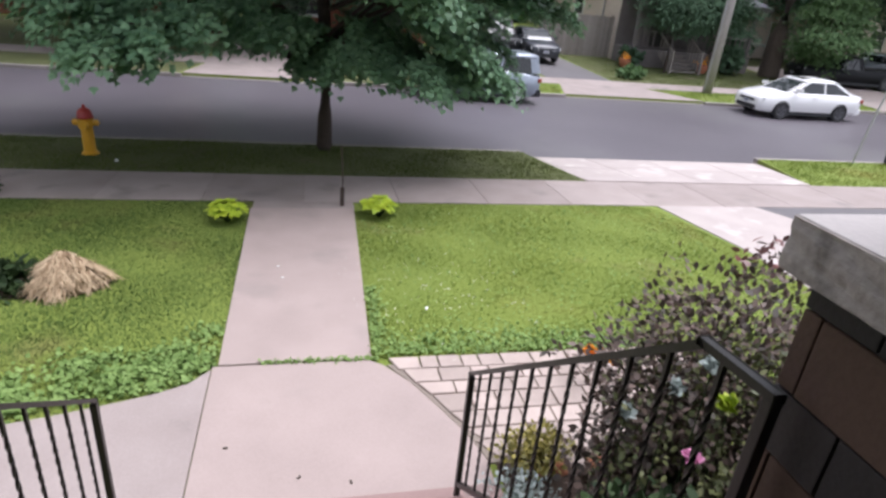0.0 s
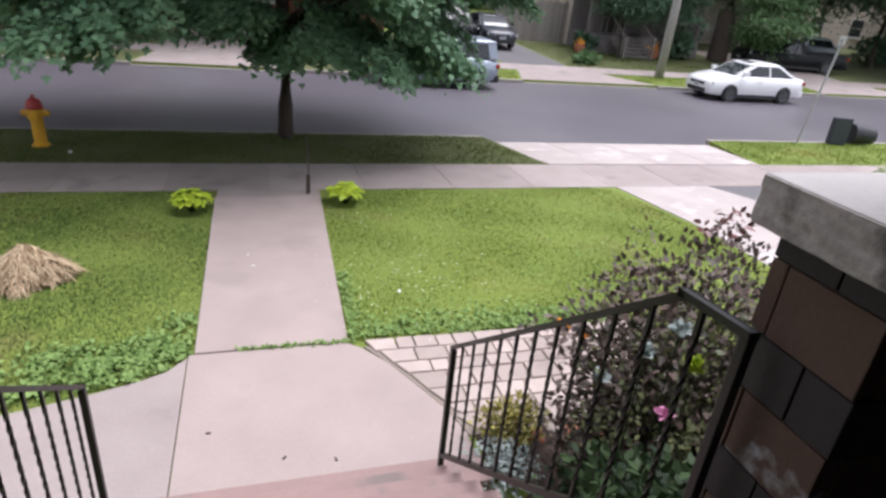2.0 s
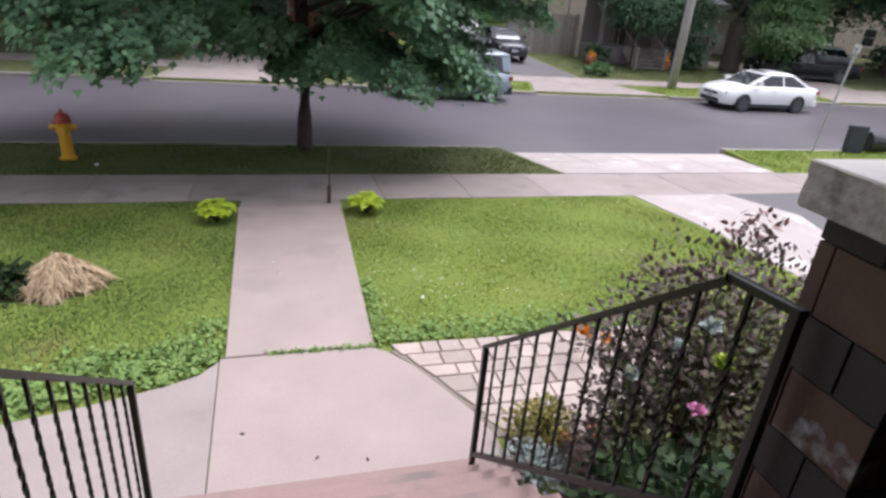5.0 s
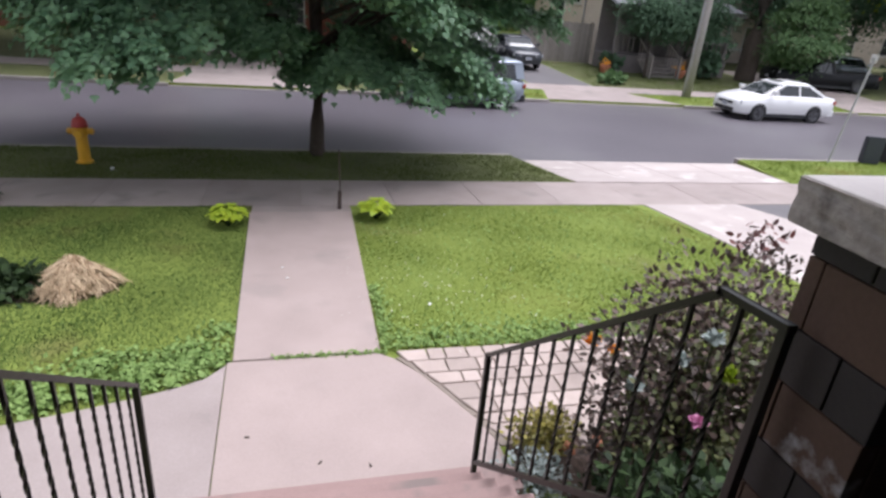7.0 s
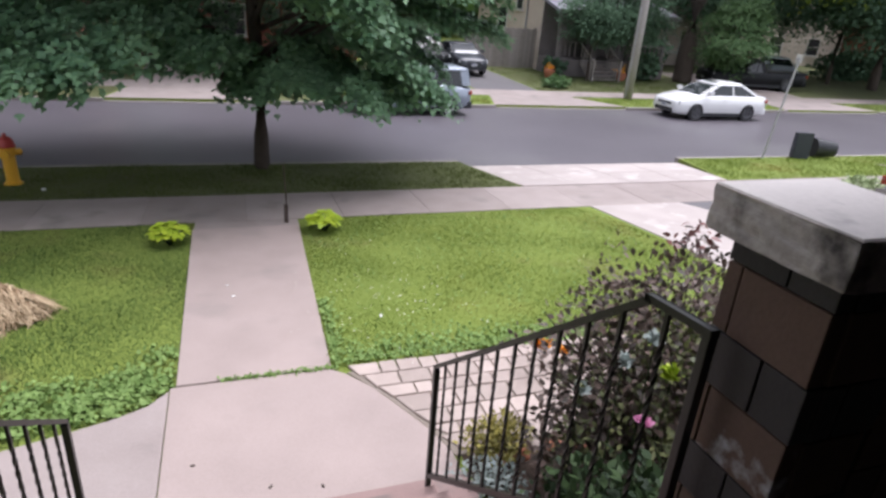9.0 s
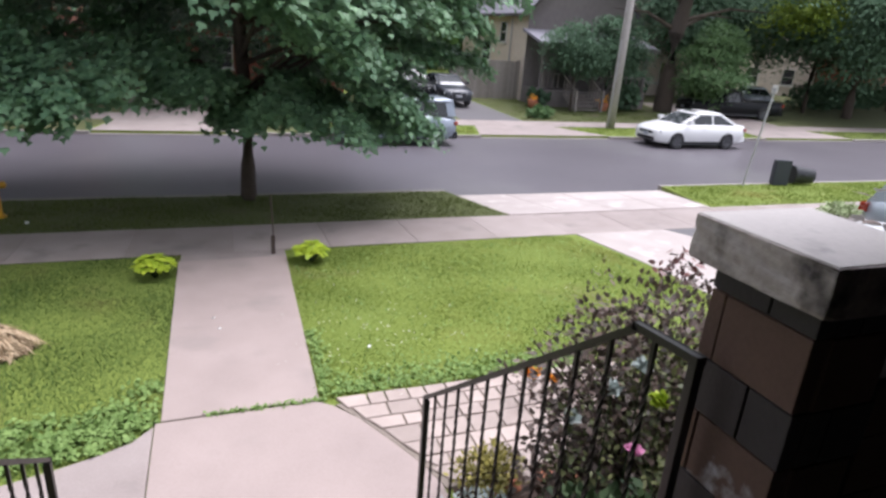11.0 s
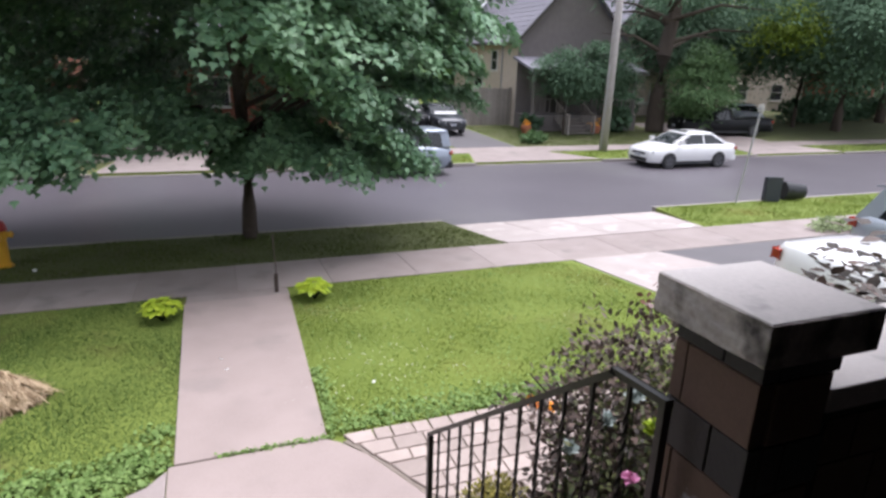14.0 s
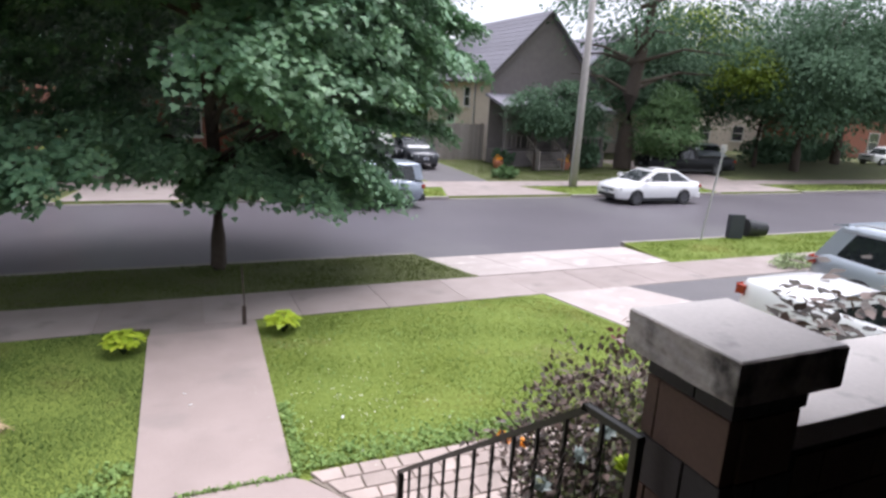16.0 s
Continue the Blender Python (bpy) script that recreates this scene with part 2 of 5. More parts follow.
FENCE = mat("weathered_fence_board", (0.31, 0.275, 0.255), (0.22, 0.195, 0.18), 0.9, 4, 40, 0.4, obj=0.5)
LITTER = mat("white_paper_scrap", (0.75, 0.75, 0.73), None, 0.8, 20, 60, 0.1)


# ---- building tools ----
def link(name, bm, material, smooth=False):
    me = bpy.data.meshes.new(name)
    bm.normal_update()
    bm.to_mesh(me)
    bm.free()
    me.materials.append(material)
    if smooth:
        me.polygons.foreach_set("use_smooth", [True] * len(me.polygons))
    return new(name, me)


def part(name, bm, material, parent, label="", smooth=False):
    ob = link(name, bm, material, smooth)
    ob.parent = parent
    if label:
        tagged(ob, label)
    return ob


def thing(name, at, label, category, group="", kind="", turn=0.0):
    ob = new(name)
    ob.empty_display_size = 0.1
    ob.matrix_world = pose(*at, 0, 0, turn)
    return tagged(ob, label, category, group, kind)


def box(bm, x0, x1, y0, y1, z0, z1, bevel=0.0):
    made = bmesh.ops.create_cube(bm, size=1.0)["verts"]
    for v in made:
        v.co = Vector(((x0 + x1) / 2 + v.co.x * (x1 - x0), (y0 + y1) / 2 + v.co.y * (y1 - y0), (z0 + z1) / 2 + v.co.z * (z1 - z0)))
    if bevel:
        edges = list({e for v in made for e in v.link_edges})
        bmesh.ops.bevel(bm, geom=edges, offset=bevel, segments=2, affect='EDGES', profile=0.6)
    return bm


def bx(*a, bevel=0.0):
    return box(bmesh.new(), *a, bevel=bevel)


def rod(bm, a, b, r0, r1=None, seg=10, caps=True):
    a, b = Vector(a), Vector(b)
    r1 = r0 if r1 is None else r1
    q = (b - a).to_track_quat("Z", "Y")
    rings = []
    for p, r in ((a, r0), (b, r1)):
        rings.append([bm.verts.new(p + q @ Vector((r * math.cos(2 * math.pi * i / seg), r * math.sin(2 * math.pi * i / seg), 0))) for i in range(seg)])
    for i in range(seg):
        bm.faces.new((rings[0][i], rings[0][(i + 1) % seg], rings[1][(i + 1) % seg], rings[1][i]))
    if caps:
        bm.faces.new(rings[0][::-1])
        bm.faces.new(rings[1])
    return bm


def tube(bm, pts, radii, seg=8):
    pts = [Vector(p) for p in pts]
    rings = []
    for i, p in enumerate(pts):
        d = (pts[min(i + 1, len(pts) - 1)] - pts[max(i - 1, 0)]).normalized()
        q = d.to_track_quat("Z", "Y")
        r = radii[i]
        rings.append([bm.verts.new(p + q @ Vector((r * math.cos(2 * math.pi * k / seg), r * math.sin(2 * math.pi * k / seg), 0))) for k in range(seg)])
    for a, b in zip(rings, rings[1:]):
        for k in range(seg):
            bm.faces.new((a[k], a[(k + 1) % seg], b[(k + 1) % seg], b[k]))
    bm.faces.new(rings[0][::-1])
    bm.faces.new(rings[-1])
    return bm


def lathe(bm, profile, seg=20, axis=(0, 0, 0)):
    rings = []
    for r, z in profile:
        rings.append([bm.verts.new((axis[0] + r * math.cos(2 * math.pi * k / seg), axis[1] + r * math.sin(2 * math.pi * k / seg), axis[2] + z)) for k in range(seg)])
    for a, b in zip(rings, rings[1:]):
        for k in range(seg):
            bm.faces.new((a[k], a[(k + 1) % seg], b[(k + 1) % seg], b[k]))
    bm.faces.new(rings[0][::-1])
    bm.faces.new(rings[-1])
    return bm


def slab(bm, outline, top, thick, bevel=0.0):
    """A slab over an outline of (x, y); top(x, y) gives the height of its upper face."""
    up = [bm.verts.new((x, y, top(x, y))) for x, y in outline]
    low = [bm.verts.new((x, y, top(x, y) - thick)) for x, y in outline]
    f = bm.faces.new(up)
    bm.faces.new(low[::-1])
    n = len(outline)
    for i in range(n):
        bm.faces.new((low[i], low[(i + 1) % n], up[(i + 1) % n], up[i]))
    bmesh.ops.recalc_face_normals(bm, faces=bm.faces)
    if bevel:
        bmesh.ops.bevel(bm, geom=list({e for v in up for e in v.link_edges if e.other_vert(v) in up}), offset=bevel, segments=1, affect='EDGES')
    return bm


LEAF_SHAPES = {
    "maple": [(0, 0), (0.34, 0.02), (0.52, 0.36), (0.22, 0.52), (0, 1.0), (-0.22, 0.52), (-0.52, 0.36), (-0.34, 0.02)],
    "oval": [(0, 0), (0.22, 0.22), (0.26, 0.52), (0, 1.0), (-0.26, 0.52), (-0.22, 0.22)],
    "broad": [(0, 0), (0.34, 0.18), (0.36, 0.5), (0.18, 0.82), (0, 1.0), (-0.18, 0.82), (-0.36, 0.5), (-0.34, 0.18)],
    "blade": [(-0.5, 0), (0.5, 0), (0.0, 1.0)],
    "clump": [(0, 0), (0.42, 0.02), (0.55, 0.30), (0.30, 0.55), (0.38, 0.85), (0, 1.0), (-0.30, 0.80), (-0.55, 0.62), (-0.32, 0.30), (-0.45, 0.05)],
}


def leaves(name, pos, along, normal, size, shape, material, parent=None, kind="", fold=0.12, width=None):
    """Many small leaves as one mesh: base points, tip directions, facing directions and sizes as arrays."""
    n = len(pos)
    tpl = np.array(LEAF_SHAPES[shape])
    k = len(tpl)
    a = along / np.maximum(np.linalg.norm(along, axis=1, keepdims=True), 1e-6)
    s = np.cross(a, normal)
    s /= np.maximum(np.linalg.norm(s, axis=1, keepdims=True), 1e-6)
    up = np.cross(s, a)
    size = np.broadcast_to(size, (n,))
    w = size if width is None else np.broadcast_to(width, (n,))
    co = pos[:, None] + s[:, None] * (tpl[None, :, 0, None] * w[:, None, None]) + a[:, None] * (tpl[None, :, 1, None] * size[:, None, None])
    co += up[:, None] * ((np.abs(tpl[:, 0]) - 0.8 * tpl[:, 1] ** 2)[None, :, None] * fold * size[:, None, None])
    me = bpy.data.meshes.new(name)
    me.vertices.add(n * k)
    me.vertices.foreach_set("co", co.reshape(-1))
    me.loops.add(n * k)
    me.loops.foreach_set("vertex_index", np.arange(n * k))
    me.polygons.add(n)
    me.polygons.foreach_set("loop_start", np.arange(n) * k)
    me.update(calc_edges=True)
    me.materials.append(material)
    ob = new(name, me)
    if parent:
        ob.parent = parent
    if kind:
        tagged(ob, kind=kind)
    return ob


def rnd(n, lo=-1.0, hi=1.0, c=3):
    return RNG.uniform(lo, hi, (n, c)) if c > 1 else RNG.uniform(lo, hi, n)


RNG = np.random.default_rng(7)


def gz(x, y):
    """Height of the ground across the street."""
    ys = [-400, 4.6, 9.15, 10.6, 13.3, 21.6, 24.4, 26.0, 34.0, 60.0, 800]
    zs = [0.02, 0.02, -0.08, -0.13, -0.26, -0.33, -0.34, -0.33, -0.05, 0.0, 0.0]
    return float(np.interp(y, ys, zs))


ROAD_Z = -0.44
KERB_N, KERB_F = 13.3, 21.75


# ---- ground, road, pavements ----
def strip(name, x0, x1, ys, drop, material, label, category, xs=None):
    bm = bmesh.new()
    xs = xs or [x0, x1]
    rows = [[bm.verts.new((x, y, gz(x, y) - drop)) for x in xs] for y in ys]
    for a, b in zip(rows, rows[1:]):
        for i in range(len(xs) - 1):
            bm.faces.new((a[i], a[i + 1], b[i + 1], b[i]))
    return tagged(link(name, bm, material), label, category, kind="structure")


bm = bmesh.new()
prof = [(-400, 0.02), (4.6, 0.02), (9.15, -0.08), (10.6, -0.13), (KERB_N - 0.16, -0.255), (KERB_N - 0.15, -0.6), (KERB_F + 0.15, -0.6), (KERB_F + 0.16, -0.33),
        (24.4, -0.34), (26.0, -0.33), (34.0, -0.05), (60, 0), (800, 0)]
prof[4:4] = [(10.645, -0.1325)]


def ground_row(y, z):
    """One row of the ground; it dips under the driveway apron."""
    west, east = 5.45 - (y - 10.64) * 0.2, 10.70 + (y - 10.64) * 0.26
    dip = 0.35 if 10.64 < y < KERB_N else 0.0
    xs = [(-600, 0), (-20, 0), (-10, 0), (0, 0), (5.1 if y > 14 or y < 10 else west, 0), (5.11 if y > 14 or y < 10 else west + 0.01, dip),
          (11 if y > 14 or y < 10 else east - 0.01, dip), (11.01 if y > 14 or y < 10 else east, 0), (20, 0), (40, 0), (80, 0), (600, 0)]
    return [bm.verts.new((x, y, z - d)) for x, d in xs]


rows = [ground_row(y, z) for y, z in prof]
for a, b in zip(rows, rows[1:]):
    for i in range(11):
        bm.faces.new((a[i], a[i + 1], b[i + 1], b[i]))
ground = tagged(link("ground", bm, LAWN), "green lawn turf with worn brownish patches", "lawn", kind="structure")

bm = bx(-400, 400, KERB_N, KERB_F, -0.6, ROAD_Z)
road = tagged(link("road", bm, ASPHALT), "damp dark grey asphalt street", "road", kind="structure")


def kerb(y0, y1, top, gaps, name, label):
    bm = bmesh.new()
    x = -120.0
    for a, b in gaps + [(200.0, 200.0)]:
        if a > x:
            box(bm, x, a, y0, y1, -0.6, top, 0.02)
        if b > a:
            box(bm, a, b, y0, y1, -0.6, ROAD_Z + 0.025, 0.008)
        x = b
    return tagged(link(name, bm, KERB), label, "kerb", kind="structure")


kerb(KERB_N - 0.15, KERB_N, -0.25, [(4.95, 11.35)], "kerb_near", "pale concrete kerb lowered at the driveway")
kerb(KERB_F, KERB_F + 0.15, -0.325, [(-4.0, 1.2), (9.6, 15.6), (24.5, 30.5)], "kerb_far", "pale concrete kerb lowered at driveways")


def flags(name, x0, x1, y0, y1, step, material, label, lift=0.012, top=None):
    """A pavement of separate slabs with open joints on a sand bed."""
    top = top or (lambda x, y: gz(x, y) + lift)
    bed = bmesh.new()
    slab(bed, [(x0, y0), (x1, y0), (x1, y1), (x0, y1)], lambda x, y: top(x, y) - 0.01, 0.1)
    base = tagged(link(name, bed, SAND), label, "pavement", kind="structure")
    x = x0
    while x < x1 - 0.1:
        w = min(step, x1 - x)
        piece = bmesh.new()
        dz = random.uniform(-0.004, 0.004)
        slab(piece, [(x + 0.003, y0), (x + w - 0.003, y0), (x + w - 0.003, y1), (x + 0.003, y1)], lambda x, y: top(x, y) + dz, 0.1, 0.004)
        part("paving_slab", piece, material, base)
        x += w
    return base


flags("pavement_near", -31.5, 60.0, 9.15, 10.63, 1.5, CONCRETE_OLD, "grey concrete pavement slabs with dark joints")
flags("pavement_far", -31.5, 70.0, 24.4, 26.0, 1.5, CONCRETE_OLD, "greyish concrete pavement slabs across the street")


def flat(name, outline, material, label, category, lift, thick=0.08, top=None, bevel=0.006):
    return tagged(link(name, slab(bmesh.new(), outline, top or (lambda x, y: gz(x, y) + lift), thick, bevel), material), label, category, kind="structure")


# the front walk and its landing
flat("walk", [(-0.70, 4.76), (0.63, 4.76), (0.75, 8.80), (-0.76, 8.80)], CONCRETE, "pale pinkish concrete front walk", "path", 0.03)
flat("walk_end", [(-0.74, 8.812), (0.76, 8.812), (0.76, 9.145), (-0.74, 9.145)], CONCRETE_OLD, "darker concrete strip joining walk and pavement", "path", 0.012)
flat("landing", [(-0.745, 4.735), (0.60, 4.74), (0.74, 4.63), (0.93, 4.38), (1.10, 4.05), (1.27, 3.70), (1.36, 3.40), (1.36, 2.95), (-0.725, 2.95)], CONCRETE, "pale concrete landing before the porch steps", "path", 0.03)
flat("side_slab", [(-0.752, 4.70), (-0.90, 4.52), (-1.10, 4.42), (-1.37, 4.33), (-1.8, 4.21), (-2.3, 4.10), (-3.2, 4.0), (-5.0, 3.95), (-5.0, 2.0), (-1.4, 2.0), (-1.4, 2.95), (-0.733, 2.95)], CONCRETE_OLD,
     "pale concrete side path along the porch", "path", 0.026)

# driveways
drive_top = lambda x, y: float(np.interp(y, [10.63, KERB_N], [-0.118, -0.395]))
apron = tagged(link("driveway_apron", slab(bmesh.new(), [(5.45, 10.64), (10.70, 10.64), (11.02, 12.0), (11.35, KERB_N - 0.16), (4.95, KERB_N - 0.16), (5.15, 12.0)], drive_top, 0.1), SAND),
               "pale concrete driveway apron cracked in places", "driveway", kind="structure")
for i in range(4):
    for j in range(2):
        y0, y1 = (10.64, 11.95) if j == 0 else (11.95, KERB_N - 0.16)
        e = lambda u, y: (5.45 - (y - 10.64) * 0.2) + u * ((10.70 + (y - 10.64) * 0.26) - (5.45 - (y - 10.64) * 0.2))
        u0, u1 = i / 4 + 0.0015, (i + 1) / 4 - 0.0015
        part("concrete_slab", slab(bmesh.new(), [(e(u0, y0 + .006), y0 + .006), (e(u1, y0 + .006), y0 + .006), (e(u1, y1 - .006), y1 - .006), (e(u0, y1 - .006), y1 - .006)],
                                   lambda x, y: drive_top(x, y) + 0.012, 0.08, 0.006), CONCRETE_PATCHED, apron)
flat("driveway", [(6.15, 9.14), (6.5, 7.1), (6.55, 4.0), (6.55, -6.0), (14.5, -6.0), (14.5, 9.14)], ASPHALT_DRIVE, "worn grey asphalt double driveway beside the lawn", "driveway", 0.008)
flat("driveway_edge", [(6.10, 9.145), (6.45, 7.1), (6.5, 4.0), (7.4, 4.0), (8.7, 7.9), (8.1, 9.145)], CONCRETE_PATCHED, "pale damp concrete strip of the driveway", "driveway", 0.016)
flat("driveway_opposite", [(10.4, 26.0), (13.6, 26.0), (13.44, 34.0), (10.08, 34.0)], ASPHALT_DRIVE, "grey asphalt driveway of the opposite house", "driveway", 0.012)
flat("apron_opposite", [(9.6, KERB_F + 0.16), (15.6, KERB_F + 0.16), (14.3, 24.39), (10.4, 24.39)], CONCRETE_OLD, "brownish concrete driveway apron across the street", "driveway", 0.016)
flat("apron_pair", [(24.5, KERB_F + 0.16), (30.5, KERB_F + 0.16), (30.0, 24.39), (25.2, 24.39)], CONCRETE_OLD, "brownish concrete driveway apron across the street", "driveway", 0.016)
flat("driveway_pair", [(25.2, 26.0), (30.0, 26.0), (31.7, 34.0), (25.95, 34.0)], CONCRETE_OLD, "brownish concrete driveway under trees", "driveway", 0.016)
flat("apron_end", [(-4.0, KERB_F + 0.16), (1.2, KERB_F + 0.16), (0.9, 24.39), (-3.6, 24.39)], CONCRETE_OLD, "brownish concrete driveway apron across the street", "driveway", 0.016)
flat("driveway_end", [(-3.6, 26.0), (0.9, 26.0), (0.9, 33.0), (-3.6, 33.0)], CONCRETE_OLD, "brownish concrete driveway across the street", "driveway", 0.016)

# thin worn turf of tree strip and far lawns, coloured dark for their shade
flat("verge", [(-60.0, 10.64), (5.42, 10.64), (5.14, 12.0), (4.94, 13.135), (-60.0, 13.135)], TURF_SHADED, "thin shaded turf strip round the street tree", "grass strip", 0.004, 0.02, bevel=0.0)
flat("lawn_opposite", [(13.7, 26.02), (25.1, 26.02), (25.6, 32.9), (13.6, 33.4)], TURF_SHADED, "shaded lawn before the gabled house", "lawn", 0.006, 0.02, bevel=0.0)
flat("lawn_shaded", [(30.2, 26.02), (90.0, 26.02), (90.0, 34.0), (31.9, 34.0)], TURF_SHADED, "dim lawns under trees across the street", "lawn", 0.006, 0.02, bevel=0.0)
flat("lawn_back", [(13.6, 34.01), (90.0, 34.01), (90.0, 48.0), (13.6, 48.0)], TURF_SHADED, "dim lawns between the far houses", "lawn", 0.006, 0.02, bevel=0.0)
flat("verge_far", [(-60.0, KERB_F + 0.17), (-4.1, KERB_F + 0.17), (-3.7, 24.38), (-60.0, 24.38)], TURF_SHADED, "shaded turf strip across the street", "grass strip", 0.006, 0.02, bevel=0.0)
flat("verge_middle", [(1.3, KERB_F + 0.17), (4.0, KERB_F + 0.17), (4.0, 24.38), (1.0, 24.38)], TURF_SHADED, "shaded turf strip beside a driveway apron", "grass strip", 0.006, 0.02, bevel=0.0)
flat("lawn_end", [(-40.0, 26.02), (-3.7, 26.02), (-3.7, 33.5), (-40.0, 33.5)], TURF_SHADED, "dim lawn across the street", "lawn", 0.006, 0.02, bevel=0.0)
flat("lawn_middle", [(1.0, 26.02), (10.3, 26.02), (9.95, 33.5), (1.0, 33.5)], TURF_SHADED, "dim lawn behind the parked hatchback", "lawn", 0.006, 0.02, bevel=0.0)

# flagstone patch
bed = bmesh.new()
slab(bed, [(0.76, 4.66), (0.945, 4.38), (1.115, 4.05), (1.285, 3.70), (1.38, 3.38), (3.6, 3.45), (3.6, 4.62)], lambda x, y: 0.034, 0.06)
patio = tagged(link("flagstone_patch", bed, SAND), "pale square-cut flagstones with sandy joints", "paving", kind="structure")
rr = random.Random(5)
y = 3.42
row = 0
while y < 4.60:
    h = (0.20, 0.135, 0.20, 0.235, 0.17, 0.20, 0.19)[row % 7]
    left = float(np.interp(y + h / 2, [3.38, 3.70, 4.05, 4.38, 4.66], [1.39, 1.29, 1.12, 0.95, 0.79]))
    x = left
    while x < 3.5:
        w = rr.choice((0.17, 0.27, 0.30, 0.36, 0.22))
        g = 0.008
        sk = float(np.interp(y, [3.35, 4.7], [0.10, 0.05])) if x == left else 0.0
        pc = slab(bmesh.new(), [(x + g + sk, y + g), (x + w - g, y + g), (x + w - g, y + h - g), (x + g - sk * 0.3, y + h - g)], lambda a, b: 0.052 + 0.0, 0.03, 0.006)
        st = part("flagstone", pc, PAVER, patio)
        st.location.z = rr.uniform(-0.004, 0.005)
        x += w
    y += h
    row += 1

# garden bed soil
bm = bmesh.new()
n = 24
vs = [[bm.verts.new((1.42 + 3.6 * i / n, 1.05 + 2.5 * j / n, 0.02 + 0.10 * math.sin(math.pi * i / n) * math.sin(math.pi * j / n) + 0.05 * noise.noise((i * 0.5, j * 0.5, 0)))) for j in range(n + 1)] for i in range(n + 1)]
for i in range(n):
    for j in range(n):
        bm.faces.new((vs[i][j], vs[i + 1][j], vs[i + 1][j + 1], vs[i][j + 1]))
bedsoil = tagged(link("garden_bed", bm, SOIL, True), "dark mulched garden bed beside the steps", "soil", kind="structure")


# ---- porch, steps, pillar ----
PZ = 1.63
tagged(link("floor", bx(-3.2, 6.0, -2.4, 0.775, 0.0, PZ), PORCH_DIM), "porch floor darkened to cut bounced light", "floor", kind="structure")
# Out-of-view shell, near black, added to keep light off the pillar's back.
tagged(link("wall_house", bx(-9.0, 9.0, -2.7, -2.4, 0.0, 7.2), BRICK_DARK), "unseen house wall darkened to keep the porch dim", "wall", kind="structure")
tagged(link("wall_west", bx(-3.4, -3.2, -2.4, 0.75, 0.0, 4.10), BRICK_DARK), "unseen wall added to block light from the side", "wall", kind="structure")
tagged(link("wall_east", bx(6.0, 6.2, -2.4, 0.75, 0.0, 4.10), BRICK_DARK), "unseen wall added to block light from the side", "wall", kind="structure")
tagged(link("ceiling", bx(-3.4, 6.2, -2.4, 1.02, 4.10, 4.25), DARKTRIM), "unseen dark ceiling added to shade the porch", "ceiling", kind="structure")
tagged(link("porch_landing", bx(-1.005, 1.005, 0.777, 1.15, 0.0, PZ - 0.002), PORCH_DIM), "porch floor edge darkened to cut bounced light", "floor", kind="structure")
steps = thing("porch_steps", (0, 0, 0), "red-painted worn concrete porch steps between iron railings", "steps", kind="structure")
for i in range(8):
    top = 0.21 + 0.1775 * i
    front = 3.03 - 0.235 * i
    half = 1.32 if i == 0 else 1.005
    part("step", bx(-half, half, max(front - 0.25, 1.152), front, 0.0, top, bevel=0.012), STEP_RED, steps)


def railing(side):
    r = thing("iron_railing", (0.985 * side, 0, 0), "black wrought iron stair railing with twisted square balusters", "railing", "railings of the steps")
    yb, zb, yt, zt = (2.90, 1.20, 1.225, 2.535) if side > 0 else (2.88, 1.17, 1.225, 2.46)
    slope = (zt - zb) / (yt - yb)
    top_at = lambda y: zb + slope * (y - yb)
    bm = bmesh.new()

    def bar(bm, a, b, w, h):
        a, b = Vector(a), Vector(b)
        q = (b - a).to_track_quat("Y", "Z")
        made = bmesh.ops.create_cube(bm, size=1.0)["verts"]
        L = (b - a).length
        for v in made:
            v.co = (a + b) / 2 + q @ Vector((v.co.x * w, v.co.y * L, v.co.z * h))
        bmesh.ops.bevel(bm, geom=list({e for v in made for e in v.link_edges}), offset=min(w, h) * 0.18, segments=1, affect='EDGES')
        return bm

    part("handrail", bar(bar(bm, (0, yb + 0.02, zb), (0, yt - 0.005, zt), 0.027, 0.017), (0, yt + 0.012, zt), (0, 0.985, zt + 0.023), 0.027, 0.017), IRON, r, "black iron top rail worn shiny")
    part("bottom_rail", bar(bmesh.new(), (0, yb, top_at(yb) - 0.83), (0, 1.10, top_at(1.10) - 0.83), 0.03, 0.022), IRON, r)
    part("post", bx(-0.017, 0.017, yb - 0.017, yb + 0.017, 0.21, zb, bevel=0.003), IRON, r)
    scroll = bmesh.new()
    pts = [(0, yb + 0.02 + 0.025 * math.sin(a) * (1 - a / 9), zb - 0.03 - 0.02 * a + 0.012 * math.cos(a)) for a in np.linspace(0, 4.2, 12)]
    part("scroll", tube(scroll, pts, [0.009] * len(pts), 6), IRON, r)
    part("post", bx(-0.014, 0.014, 0.985, 1.013, PZ, 2.55, bevel=0.003), IRON, r)
    ys = np.linspace(yb - 0.145, 1.33, 10)
    for i, y in enumerate(list(ys) + [1.15]):
        z1 = top_at(y) if y > yt else zt
        z0 = top_at(y) - 0.83
        b = bmesh.new()
        m = 24
        rings = []
        for k in range(m + 1):
            f = k / m
            ang = math.pi / 4 + math.pi * 5 * min(max((f - 0.12) / 0.76, 0), 1)
            rings.append([b.verts.new((0.0095 * math.cos(ang + c * math.pi / 2), y + 0.0095 * math.sin(ang + c * math.pi / 2), z0 + (z1 - z0) * f)) for c in range(4)])
        for p, q in zip(rings, rings[1:]):
            for c in range(4):
                b.faces.new((p[c], p[(c + 1) % 4], q[(c + 1) % 4], q[c]))
        part("baluster", b, IRON, r)
    return r


railing(1)
railing(-1)

